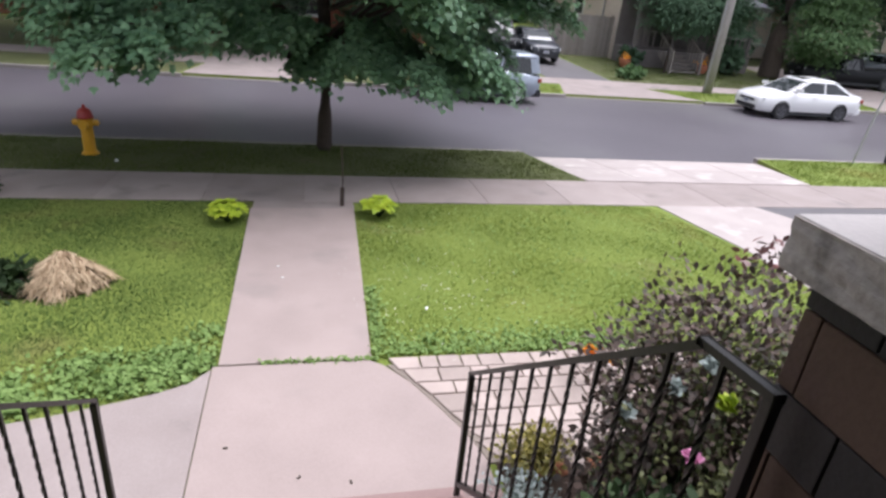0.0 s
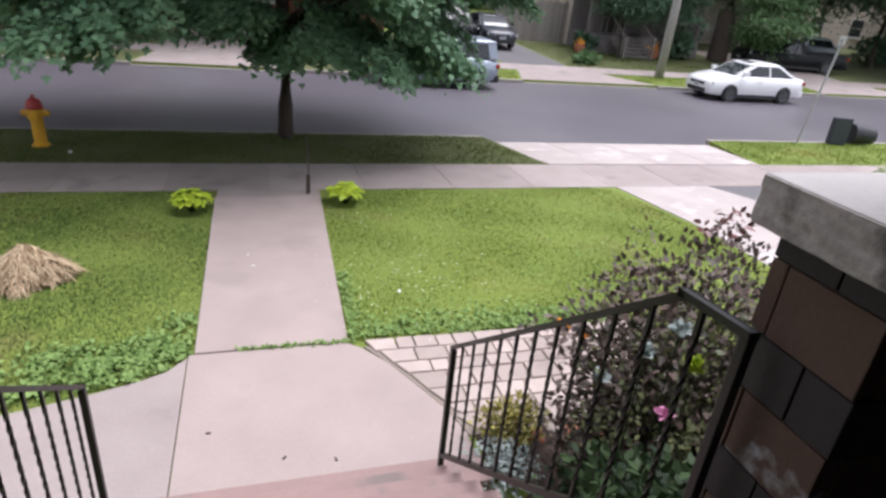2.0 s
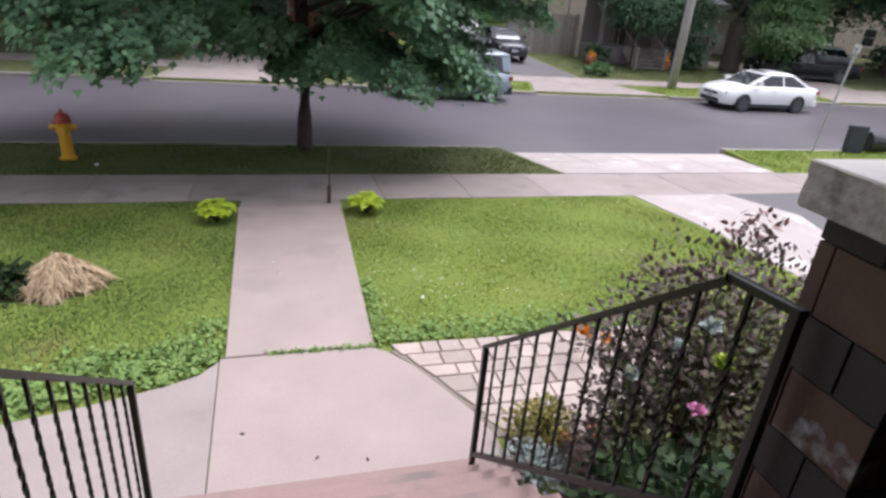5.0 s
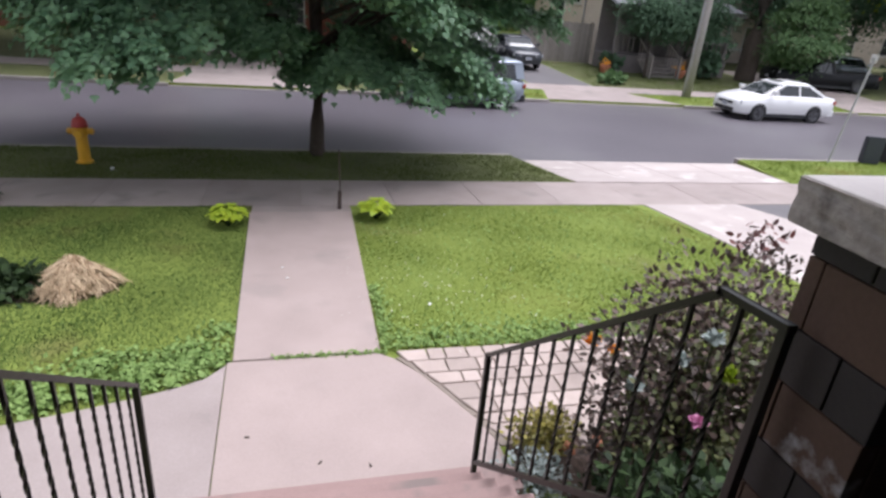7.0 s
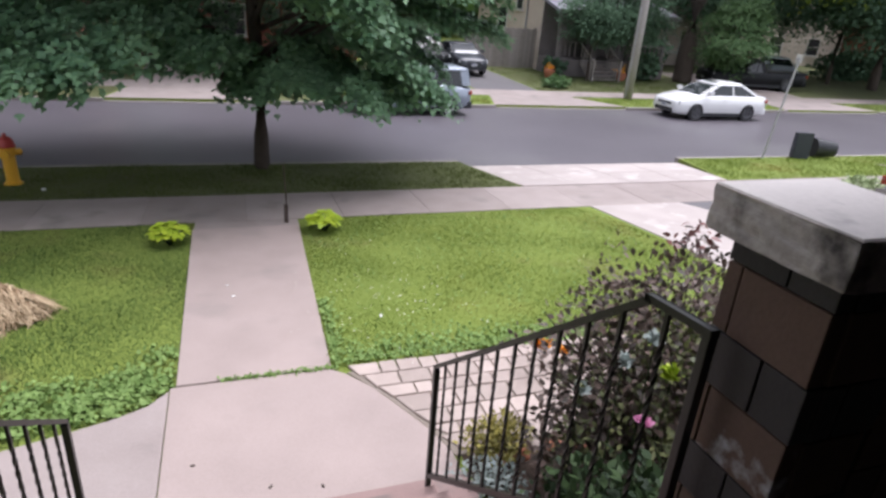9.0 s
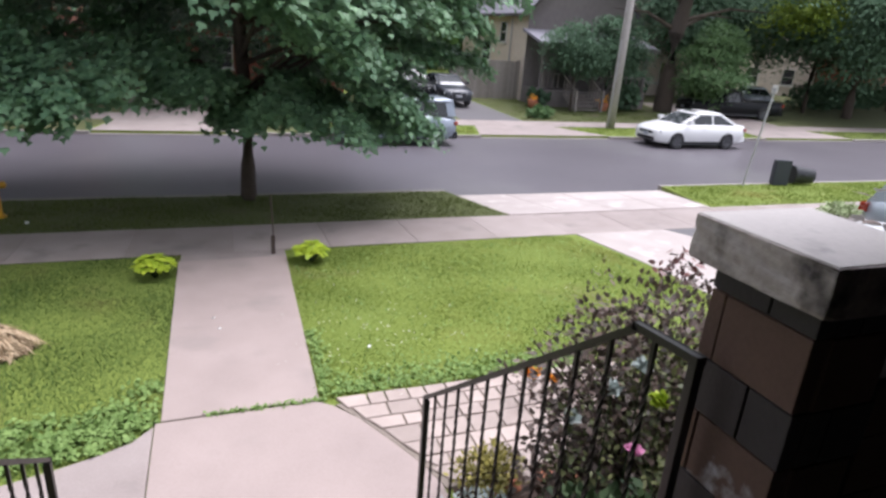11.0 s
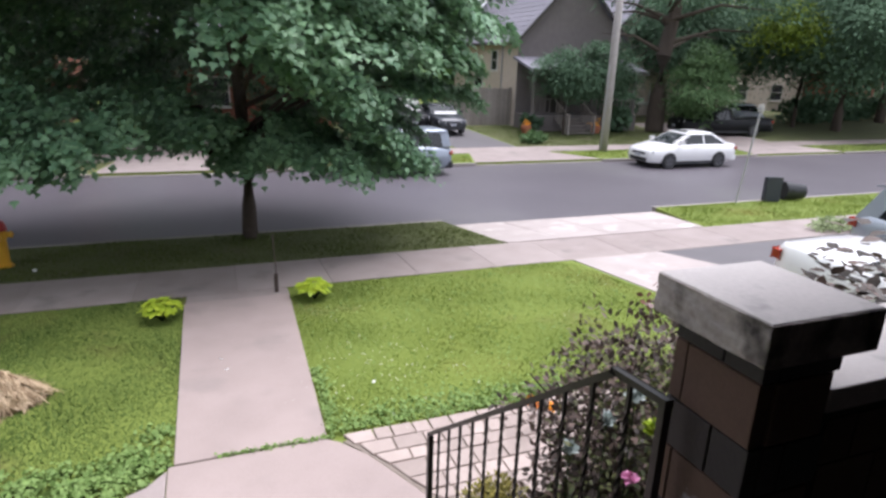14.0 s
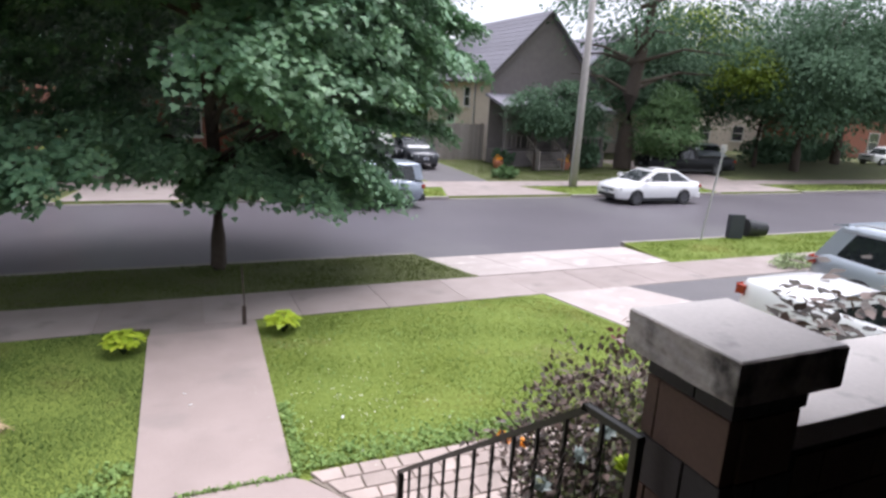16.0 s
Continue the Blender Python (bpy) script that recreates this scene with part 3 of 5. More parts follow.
# brick pillar with its capstone and the porch wall
pil = thing("brick_pillar", (0, 0, 0), "square brown brick porch pillar under a weathered stone cap", "pillar", kind="structure")
PX0, PX1, PY0, PY1, PT = 1.068, 1.335, 0.782, 1.082, 2.785
part("core", bx(PX0 + 0.008, PX1 - 0.008, PY0 + 0.008, PY1 - 0.008, 0.0, PT), MORTAR, pil)
cb = bx(1.003, 1.388, 0.735, 1.125, PT, 2.90, bevel=0.006)
bmesh.ops.subdivide_edges(cb, edges=[e for e in cb.edges if e.calc_length() > 0.05], cuts=14, use_grid_fill=True)
for v in cb.verts:
    k = noise.noise(Vector((v.co.x * 9, v.co.y * 9, v.co.z * 30))) + 0.5 * noise.noise(v.co * 45)
    if v.co.z < 2.895 and v.co.x < 1.015:
        v.co += Vector((v.co.x - 1.195, v.co.y - 0.91, 0)).normalized() * (0.011 * min(k, 0.2) - 0.003)
capstone = link("capstone", cb, CAPSTONE)
capstone.parent = pil
part("cap_top", bx(1.008, 1.383, 0.740, 1.120, 2.896, 2.903, bevel=0.003), CAPTOP, pil, "pale worn upper face of the cap")
wall = thing("wall_porch", (0, 0, 0), "low brown brick porch wall with pale concrete coping", "wall", kind="structure")
part("core", bx(1.338, 5.6, 0.83, 1.09, 0.0, 2.575), MORTAR, wall)
part("coping", bx(1.338, 5.7, 0.79, 1.19, 2.575, 2.65, bevel=0.006), CAPTOP, wall, "smooth pale concrete coping")


# ---- hydrant, stake, sign, bins ----
def hydrant(at):
    h = thing("fire_hydrant", at, "yellow fire hydrant with a red top on grass", "hydrant")
    part("base_flange", lathe(bmesh.new(), [(0.15, 0), (0.15, 0.03), (0.12, 0.035), (0.12, 0.06)], 16), HYD_YELLOW, h)
    part("barrel", lathe(bmesh.new(), [(0.10, 0.05), (0.10, 0.50), (0.125, 0.52), (0.13, 0.64), (0.115, 0.66)], 18), HYD_YELLOW, h, smooth=False)
    part("bonnet", lathe(bmesh.new(), [(0.135, 0.66), (0.138, 0.69), (0.125, 0.70), (0.118, 0.76), (0.09, 0.81), (0.05, 0.835), (0.03, 0.84)], 18), HYD_RED, h, "red domed bonnet", True)
    part("operating_nut", lathe(bmesh.new(), [(0.028, 0.83), (0.026, 0.89), (0.01, 0.895)], 5), HYD_RED, h)
    for s in (-1, 1):
        n = part("hose_outlet", rod(rod(bmesh.new(), (s * 0.08, 0, 0.58), (s * 0.18, 0, 0.58), 0.055, 0.052, 12), (s * 0.17, 0, 0.58), (s * 0.20, 0, 0.58), 0.062, 0.058, 8), HYD_YELLOW, h)
        part("cap_nut", rod(bmesh.new(), (s * 0.195, 0, 0.58), (s * 0.225, 0, 0.58), 0.018, 0.016, 5), HYD_YELLOW, n)
    part("pumper_outlet", rod(rod(bmesh.new(), (0, -0.08, 0.56), (0, -0.17, 0.56), 0.072, 0.07, 14), (0, -0.16, 0.56), (0, -0.195, 0.56), 0.08, 0.074, 10), HYD_YELLOW, h)
    return h


hydrant((-3.77, 11.80, -0.19))

stake = thing("garden_stake", (0.58, 8.98, -0.07), "thin rusty steel stake beside the walk", "stake")
part("rod", tube(bmesh.new(), [(0, 0, -0.05), (0.005, 0, 0.4), (-0.02, 0, 0.95)], [0.013, 0.012, 0.011], 6), RUST, stake)
part("foot", bx(-0.03, 0.03, -0.025, 0.025, -0.05, 0.30, bevel=0.006), RUST, stake)

sign = thing("street_sign", (14.12, 13.0, -0.24), "leaning galvanised sign post at the kerb", "sign", turn=0)
part("post", rod(bmesh.new(), (0, 0, 0), (0.36, 0, 2.75), 0.028, 0.028, 8), GALV, sign)
part("plate", bx(0.335, 0.345, -0.10, 0.10, 2.62, 2.85, bevel=0.002), TRIM, sign, "small grey metal plate seen edge-on")
part("clamp", bx(0.28, 0.46, -0.03, 0.03, 2.70, 2.76, bevel=0.005), GALV, sign)

tray = thing("recycling_box", (15.38, 12.95, -0.22), "dark blue plastic recycling box standing on end", "box", turn=-18)
bm = bx(-0.26, 0.26, -0.16, 0.16, 0.0, 0.72, bevel=0.03)
for v in bm.verts:
    k = 1 - 0.10 * (v.co.y + 0.16) / 0.32
    v.co.x *= k
part("body", bm, BIN, tray)
part("rim", bx(-0.285, 0.285, -0.185, -0.155, -0.0, 0.745, bevel=0.01), BIN, tray)
part("base_panel", bx(-0.20, 0.20, 0.155, 0.165, 0.08, 0.64, bevel=0.003), BIN, tray)
can = thing("refuse_bin", (16.02, 13.05, -0.22), "round black plastic bin lying on its side", "bin", turn=-12)
bm = bmesh.new()
for a, b, r0, r1 in (((0.0, 0, 0.27), (0.85, 0, 0.23), 0.27, 0.215), ((-0.02, 0, 0.27), (0.05, 0, 0.27), 0.29, 0.285)):
    rod(bm, a, b, r0, r1, 22, caps=(r0 < 0.28))
part("body", bm, PLASTIC, can)
# Black disc over the closed end stands for the bin's shaded inside.
part("mouth", rod(bmesh.new(), (-0.012, 0, 0.27), (-0.006, 0, 0.27), 0.262, 0.262, 22), RUBBER, can, "black disc for the shaded hollow")
part("handle", tube(bmesh.new(), [(0.25, -0.26, 0.30), (0.25, -0.31, 0.30), (0.40, -0.30, 0.30), (0.40, -0.24, 0.30)], [0.012] * 4, 6), PLASTIC, can)

for ob in (tray, can):
    ob.scale = (0.8, 0.8, 1.0)

pole = thing("utility_pole", (17.25, 24.15, -0.36), "weathered grey wooden utility pole", "pole")
part("shaft", tube(bmesh.new(), [(0, 0, 0), (0.02, 0, 4), (0.05, 0, 11)], [0.20, 0.18, 0.14], 14), POLEWOOD, pole, smooth=True)
part("crossarm", bx(-1.1, 1.2, -0.06, 0.06, 10.0, 10.14, bevel=0.01), POLEWOOD, pole)
part("guard", rod(bmesh.new(), (-0.19, -0.06, 0.1), (-0.165, -0.06, 4.0), 0.025, 0.025, 6), GALV, pole, "grey cable guard pipe")


# ---- cars ----
def loft(bm, rings, cap=True):
    made = [[bm.verts.new(p) for p in r] for r in rings]
    n = len(rings[0])
    for a, b in zip(made, made[1:]):
        for k in range(n):
            bm.faces.new((a[k], a[(k + 1) % n], b[(k + 1) % n], b[k]))
    if cap:
        bm.faces.new(made[0][::-1])
        bm.faces.new(made[-1])
    bmesh.ops.recalc_face_normals(bm, faces=bm.faces)
    return bm


def car(name, at, turn, label, length, width, height, shape, paint, rims=RIM, clad=None, group="parked cars"):
    """A car along its own +x (nose at +x), on the ground at z = 0. shape: sedan, hatch, suv or pickup."""
    c = thing(name, at, label, "pickup" if shape == "pickup" else "car", group, turn=turn)
    L, W, H = length / 2, width / 2, height
    R = 0.32 if height < 1.55 else 0.35
    nose, tail = {"notch": (0.78, 1.02), "sedan": (0.78, 0.99), "hatch": (0.80, 0.95), "suv": (0.90, 1.0), "pickup": (0.98, 1.05), "boxy": (0.95, 1.0)}[shape]
    belt = {"notch": 1.0, "sedan": 1.0, "hatch": 0.95, "suv": 1.05, "pickup": 1.12, "boxy": 1.06}[shape] * (H / {"notch": 1.46, "sedan": 1.45, "hatch": 1.5, "suv": 1.7, "pickup": 1.85, "boxy": 1.62}[shape])
    st = [(-L, 0.42, tail * 0.80, W * 0.80), (-L + 0.06, 0.30, tail * 0.97, W * 0.92), (-L + 0.35, 0.24, tail, W * 0.985), (-L * 0.5, 0.22, belt, W), (0, 0.20, belt, W),
          (L * 0.40, 0.20, belt - 0.01, W), (L * 0.55, 0.20, belt - 0.05, W), (L - 0.45, 0.22, (nose + belt) / 2 - 0.03, W * 0.97), (L - 0.12, 0.24, nose, W * 0.86), (L - 0.03, 0.26, nose * 0.90, W * 0.80), (L, 0.34, nose * 0.78, W * 0.74)]
    rings = []
    for x, z0, z1, w in st:
        mid = z0 + (z1 - z0) * 0.55
        rings.append([(x, -w * 0.90, z0), (x, -w * 0.985, z0 + 0.10), (x, -w, mid), (x, -w * 0.965, z1 - 0.07), (x, -w * 0.86, z1), (x, 0, z1 + 0.02),
                      (x, w * 0.86, z1), (x, w * 0.965, z1 - 0.07), (x, w, mid), (x, w * 0.985, z0 + 0.10), (x, w * 0.90, z0)])
    body = part("body", loft(bmesh.new(), rings), paint, c, smooth=True)
    fx, rx = {"sedan": (L * 0.52, -L * 0.82), "hatch": (L * 0.55, -L * 0.97), "suv": (L * 0.50, -L * 0.985), "pickup": (L * 0.42, -L * 0.12), "notch": (L * 0.66, -L * 0.50), "boxy": (L * 0.55, -L * 0.985)}[shape]
    rf, rr_ = {"sedan": (L * 0.12, -L * 0.44), "hatch": (L * 0.20, -L * 0.80), "suv": (L * 0.22, -L * 0.86), "pickup": (L * 0.18, -L * 0.06), "notch": (L * 0.25, -L * 0.14), "boxy": (L * 0.30, -L * 0.93)}[shape]
    wt = W * (0.74 if shape != "boxy" else 0.80)
    wb = W * 0.90
    b0 = belt - 0.03

    def ring(f):
        xa, xb = fx + (rf - fx) * f ** 1.15, rx + (rr_ - rx) * f ** 1.2
        w = wb + (wt - wb) * f
        z = b0 + (H - 0.04 - b0) * f
        return [(xa, -w * 0.82, z), (xa - 0.16, -w, z), (xb + 0.14, -w, z), (xb, -w * 0.84, z), (xb, w * 0.84, z), (xb + 0.14, w, z), (xa - 0.16, w, z), (xa, w * 0.82, z)]

    part("glasshouse", loft(bmesh.new(), [ring(f) for f in (0, 0.3, 0.6, 0.85, 0.97)]), GLASS, c, "dark reflecting windows")
    top = []
    for f, grow, dz in ((0.86, 1.012, 0.0), (1.0, 1.0, 0.006), (1.0, 0.84, 0.045), (1.0, 0.5, 0.062)):
        cx = (rf + rr_) / 2
        top.append([(cx + (x - cx) * grow, y * grow, z + dz) for x, y, z in ring(f)])
    part("roof", loft(bmesh.new(), top), paint, c, smooth=True)
    for s in (-1, 1):
        for x0, x1, wd in ((fx - 0.02, rf - 0.02, 0.09), (rx + 0.02, rr_ + 0.02, 0.36 if shape == "suv" else 0.20 if shape == "sedan" else 0.30 if shape in ("boxy", "hatch") else 0.24), ((fx + rx) / 2 - 0.1, (rf + rr_) / 2 - 0.05, 0.06)):
            p = bmesh.new()
            k = 0.14 if x0 != (fx + rx) / 2 - 0.1 else 0.0
            sgn = -1 if x0 > 0.1 * L else 1
            dx = sgn * (0.10 if wd < 0.2 else wd / 2 + 0.02) if k else 0
            loft(p, [[(x0 + dx - wd / 2, s * (wb + 0.004), b0), (x0 + dx + wd / 2, s * (wb + 0.004), b0), (x0 + dx + wd / 2, s * (wb - 0.04), b0), (x0 + dx - wd / 2, s * (wb - 0.04), b0)],
                     [(x1 + dx - wd / 2, s * (wt + 0.008), H - 0.05), (x1 + dx + wd / 2, s * (wt + 0.008), H - 0.05), (x1 + dx + wd / 2, s * (wt - 0.04), H - 0.05), (x1 + dx - wd / 2, s * (wt - 0.04), H - 0.05)]])
            part("pillar", p, paint, c)
        m = part("wing_mirror", bx(fx - 0.40, fx - 0.22, s * (W * 0.97), s * (W * 0.97) + s * 0.16, belt + 0.02, belt + 0.15, bevel=0.0), paint, c)
        part("door_handle", bx(-0.05, 0.12, s * (W - 0.012), s * (W + 0.018), belt - 0.18, belt - 0.15), paint, c)
        part("sill", bx(-L * 0.48, L * 0.48, s * (W * 0.93), s * (W * 0.99), 0.17, 0.30), clad or PLASTIC, c)
        part("headlamp", loft(bmesh.new(), [[(L - 0.06, s * W * 0.50, nose * 0.74), (L - 0.05, s * W * 0.50, nose * 0.90), (L - 0.16, s * W * 0.84, nose * 0.93), (L - 0.16, s * W * 0.85, nose * 0.79)],
                                            [(L + 0.012, s * W * 0.46, nose * 0.72), (L - 0.008, s * W * 0.46, nose * 0.87), (L - 0.135, s * W * 0.885, nose * 0.95), (L - 0.10, s * W * 0.885, nose * 0.78)]]), LAMP, c)
        part("tail_lamp", bx(-L - 0.006, -L + 0.13, s * W * 0.70, s * W * 0.945, tail * 0.74, tail * 0.87, bevel=0.02), TAIL, c, "red tail lamp")
    g = part("grille", bx(L - 0.03, L + 0.012, -W * 0.44, W * 0.44, nose * 0.70, nose * 0.82, bevel=0.004), PLASTIC, c)
    part("lower_grille", bx(L - 0.03, L + 0.015, -W * 0.60, W * 0.60, 0.28, 0.42, bevel=0.004), PLASTIC, c)
    pf = part("number_plate", bx(L + 0.005, L + 0.022, -0.15, 0.15, 0.46, 0.58, bevel=0.002), PLATE, c, "plate with a plain bar")
    part("bar", bx(L + 0.021, L + 0.024, -0.11, 0.11, 0.50, 0.54), INK, pf)
    pr = part("number_plate", bx(-L - 0.016, -L + 0.02, -0.15, 0.15, 0.62, 0.74, bevel=0.002), PLATE, c, "plate with a plain bar")
    part("bar", bx(-L - 0.019, -L - 0.015, -0.11, 0.11, 0.66, 0.70), INK, pr)
    part("rear_bumper", bx(-L - 0.03, -L + 0.30, -W * 0.93, W * 0.93, 0.26, 0.52, bevel=0.05), clad or paint, c)
    if shape == "pickup":
        part("cargo_bed", bx(-L + 0.06, -L * 0.14, -W * 0.92, W * 0.92, belt - 0.08, belt + 0.03, bevel=0.02), paint, c)
    if shape == "sedan":
        part("sunroof", bx(-0.35, 0.25, -0.38, 0.38, H + 0.006, H + 0.02, bevel=0.006), GLASS, c, "dark sunroof")
    if shape in ("suv",):
        part("rear_spoiler", loft(bmesh.new(), [[(rr_ + 0.12, y, H - 0.03), (rr_ + 0.12, y, H + 0.035), (rr_ - 0.17, y, H - 0.035), (rr_ - 0.16, y, H - 0.055)] for y in (-wt * 0.88, wt * 0.88)]), paint, c)
        for s in (-1, 1):
            part("roof_rail", tube(bmesh.new(), [(rf - 0.15, s * wt * 0.92, H + 0.01), (rf - 0.3, s * wt * 0.92, H + 0.065), (rr_ + 0.4, s * wt * 0.92, H + 0.065), (rr_ + 0.25, s * wt * 0.92, H + 0.01)], [0.018] * 4, 6), GALV, c)
    for x in (L * 0.60, -L * 0.56):
        for s in (-1, 1):
            # Dark disc on the body side stands for the shaded wheel well.
            arch = bmesh.new()
            rod(arch, (x, s * (W - 0.16), R), (x, s * (W + 0.004), R), R + 0.035, R + 0.03, 24)
            part("wheel_arch", arch, clad or PLASTIC, c)
            w = bmesh.new()
            rings = []
            for k in range(25):
                a = 2 * math.pi * k / 24
                rings.append([(x + math.cos(a) * r, s * (W + d), R + math.sin(a) * r) for r, d in ((R * 0.64, 0.03), (R * 0.90, 0.042), (R, 0.01), (R, -0.17), (R * 0.64, -0.17))])
            loft(w, rings, cap=False)
            tyre = part("tyre", w, RUBBER, c)
            rb = bmesh.new()
            rod(rb, (x, s * (W - 0.03), R), (x, s * (W + 0.010), R), R * 0.64, R * 0.64, 24)
            part("wheel_disc", rb, PLASTIC, tyre)
            sp = bmesh.new()
            for k in range(5):
                a = 2 * math.pi * k / 5 + 0.3
                d, e = Vector((math.cos(a), 0, math.sin(a))), Vector((-math.sin(a), 0, math.cos(a)))
                ctr = Vector((x, s * (W + 0.032), R))
                inn, out = ctr + d * R * 0.08, ctr + d * R * 0.62
                n = Vector((0, s * -0.03, 0))
                loft(sp, [[inn - e * 0.05, inn + e * 0.05, inn + e * 0.05 + n, inn - e * 0.05 + n], [out - e * 0.035, out + e * 0.035, out + e * 0.035 + n, out - e * 0.035 + n]])
            rim_ring = []
            for k in range(25):
                a = 2 * math.pi * k / 24
                rim_ring.append([(x + math.cos(a) * r, s * (W + dd), R + math.sin(a) * r) for r, dd in ((R * 0.57, 0.026), (R * 0.67, 0.036), (R * 0.67, -0.01), (R * 0.57, -0.01))])
            loft(sp, rim_ring, cap=False)
            part("rim", sp, rims, tyre)
    return c


car("white_sedan", (18.65, 20.50, ROAD_Z), 180, "white saloon car parked at the far kerb", 4.45, 1.78, 1.45, "sedan", WHITEPAINT, RIM_DARK)
car("boxy_hatchback", (5.80, 20.85, ROAD_Z), 180, "grey-blue boxy hatchback with black cladding at the far kerb", 4.12, 1.80, 1.63, "boxy", SOULPAINT, RIM, PLASTIC)
car("white_saloon", (8.52, 3.85, gz(8, 4) + 0.02), -90, "white saloon car on the asphalt driveway behind shrubs", 4.7, 1.80, 1.44, "notch", WHITEPAINT, RIM)
car("silver_suv", (11.85, 5.05, gz(12, 5) + 0.02), -90, "silver-blue sport utility car with roof rails", 4.7, 1.88, 1.54, "suv", SILVERPAINT, RIM)
car("dark_sedan", (11.55, 31.6, gz(0, 31.6) + 0.02), -90, "dark blue car parked facing the street", 4.5, 1.78, 1.46, "sedan", DARKPAINT, RIM_DARK)
car("black_suv", (9.75, 32.6, gz(0, 32.6) + 0.02), -90, "black sport utility car beside a driveway", 4.7, 1.9, 1.75, "suv", BLACKPAINT, RIM_DARK)
car("dark_pickup", (28.9, 28.9, gz(0, 28.9) + 0.02), 172, "long black pickup truck in a shaded driveway", 6.2, 1.95, 1.62, "pickup", BLACKPAINT, RIM_DARK)
car("silver_car", (35.0, 33.0, gz(0, 33) + 0.02), -120, "pale silver car behind the pickup", 4.4, 1.78, 1.45, "sedan", SILVERPAINT, RIM)
car("pale_car", (56.5, 33.5, gz(0, 33) + 0.02), 175, "pale car parked before a red brick house", 4.5, 1.78, 1.5, "suv", WHITEPAINT, RIM)


# ---- houses ----
def window(house, x, y, z, w, h, axis):
    f = bmesh.new()
    t = 0.07
    spec = [(-w / 2 - t, w / 2 + t, h / 2, h / 2 + t), (-w / 2 - t, w / 2 + t, -h / 2 - t, -h / 2), (-w / 2 - t, -w / 2, -h / 2, h / 2), (w / 2, w / 2 + t, -h / 2, h / 2), (-w / 2, w / 2, -0.025, 0.025)]
    for a, b, c, d in spec:
        if axis == "y":
            box(f, x + a, x + b, y - 0.06, y + 0.05, z + c, z + d)
        else:
            box(f, x - 0.06, x + 0.05, y + a, y + b, z + c, z + d)
    win = part("window", f, TRIM, house, "white framed sash window")
    for c, d in ((-h / 2, -0.025), (0.025, h / 2)):
        if axis == "y":
            part("pane", bx(x - w / 2, x + w / 2, y - 0.012, y + 0.01, z + c, z + d), WINDOW, win)
        else:
            part("pane", bx(x - 0.012, x + 0.01, y - w / 2, y + w / 2, z + c, z + d), WINDOW, win)
    if axis == "y":
        part("sill", bx(x - w / 2 - 0.12, x + w / 2 + 0.12, y - 0.12, y + 0.04, z - h / 2 - t - 0.08, z - h / 2 - t), TRIM, win)
    else:
        part("sill", bx(x - 0.12, x + 0.04, y - w / 2 - 0.12, y + w / 2 + 0.12, z - h / 2 - t - 0.08, z - h / 2 - t), TRIM, win)


def house(label, x0, x1, y0, y1, eave, ridge, wall_m, gable_m, ridge_along="y", roof_m=ROOF, over=0.45):
    h = thing("house", (0, 0, 0), label, "house", "houses across the street")
    z0 = -0.4
    if ridge_along == "y":
        mid = (x0 + x1) / 2
        bm = bmesh.new()
        loft(bm, [[(x0, y, z0), (x1, y, z0), (x1, y, eave), (mid, y, ridge), (x0, y, eave)] for y in (y0 + 0.02, y1)])
        part("wall", bm, wall_m, h)
        part("gable_wall", loft(bmesh.new(), [[(x0 - 0.01, y, z0), (x1 + 0.01, y, z0), (x1 + 0.01, y, eave), (mid, y, ridge), (x0 - 0.01, y, eave)] for y in (y0 - 0.02, y0 + 0.015)]), gable_m, h)
        for s in (-1, 1):
            xe = x0 - over if s < 0 else x1 + over
            sl = (ridge - eave) / (mid - x0)
            ze = eave - over * sl
            n = 14
            roof = part("roof", loft(bmesh.new(), [[(xe, y, ze), (mid, y, ridge), (mid, y, ridge + 0.10), (xe, y, ze + 0.10)] for y in (y0 - over, y1 + over)]), roof_m, h)
            for k in range(n):
                a, b = k / n, (k + 1) / n + 0.012
                rr0 = lambda f: (xe + (mid - xe) * f, ze + (ridge - ze) * f + 0.10)
                (xa, za), (xb, zb) = rr0(a), rr0(min(b, 1))
                part("shingle_course", loft(bmesh.new(), [[(xa, y, za + 0.004), (xb, y, zb + 0.004), (xb, y, zb + 0.012), (xa, y, za + 0.035)] for y in (y0 - over, y1 + over)]), roof_m, roof)
            part("barge_board", loft(bmesh.new(), [[(xe, y, ze - 0.12), (mid, y, ridge - 0.10), (mid, y, ridge + 0.1), (xe, y, ze + 0.1)] for y in (y0 - over - 0.04, y0 - over)]), DARKTRIM, h)
        part("gutter", bx(x0 - over - 0.08, x0 - over + 0.04, y0 - over, y1 + over, eave - over * (ridge - eave) / (mid - x0) - 0.06, eave - over * (ridge - eave) / (mid - x0) + 0.06), DARKTRIM, h)
    else:
        mid = (y0 + y1) / 2
        part("wall", loft(bmesh.new(), [[(x, y0, z0), (x, y1, z0), (x, y1, eave), (x, mid, ridge), (x, y0, eave)] for x in (x0, x1)]), wall_m, h)
        for s in (-1, 1):
            ye = y0 - over if s < 0 else y1 + over
            ze = eave - over * (ridge - eave) / (mid - y0)
            part("roof", loft(bmesh.new(), [[(x, ye, ze), (x, mid, ridge), (x, mid, ridge + 0.1), (x, ye, ze + 0.1)] for x in (x0 - over, x1 + over)]), roof_m, h)
        part("gutter", bx(x0 - over, x1 + over, y0 - over - 0.08, y0 - over + 0.04, eave - 0.45, eave - 0.33), TRIM, h)
    return h


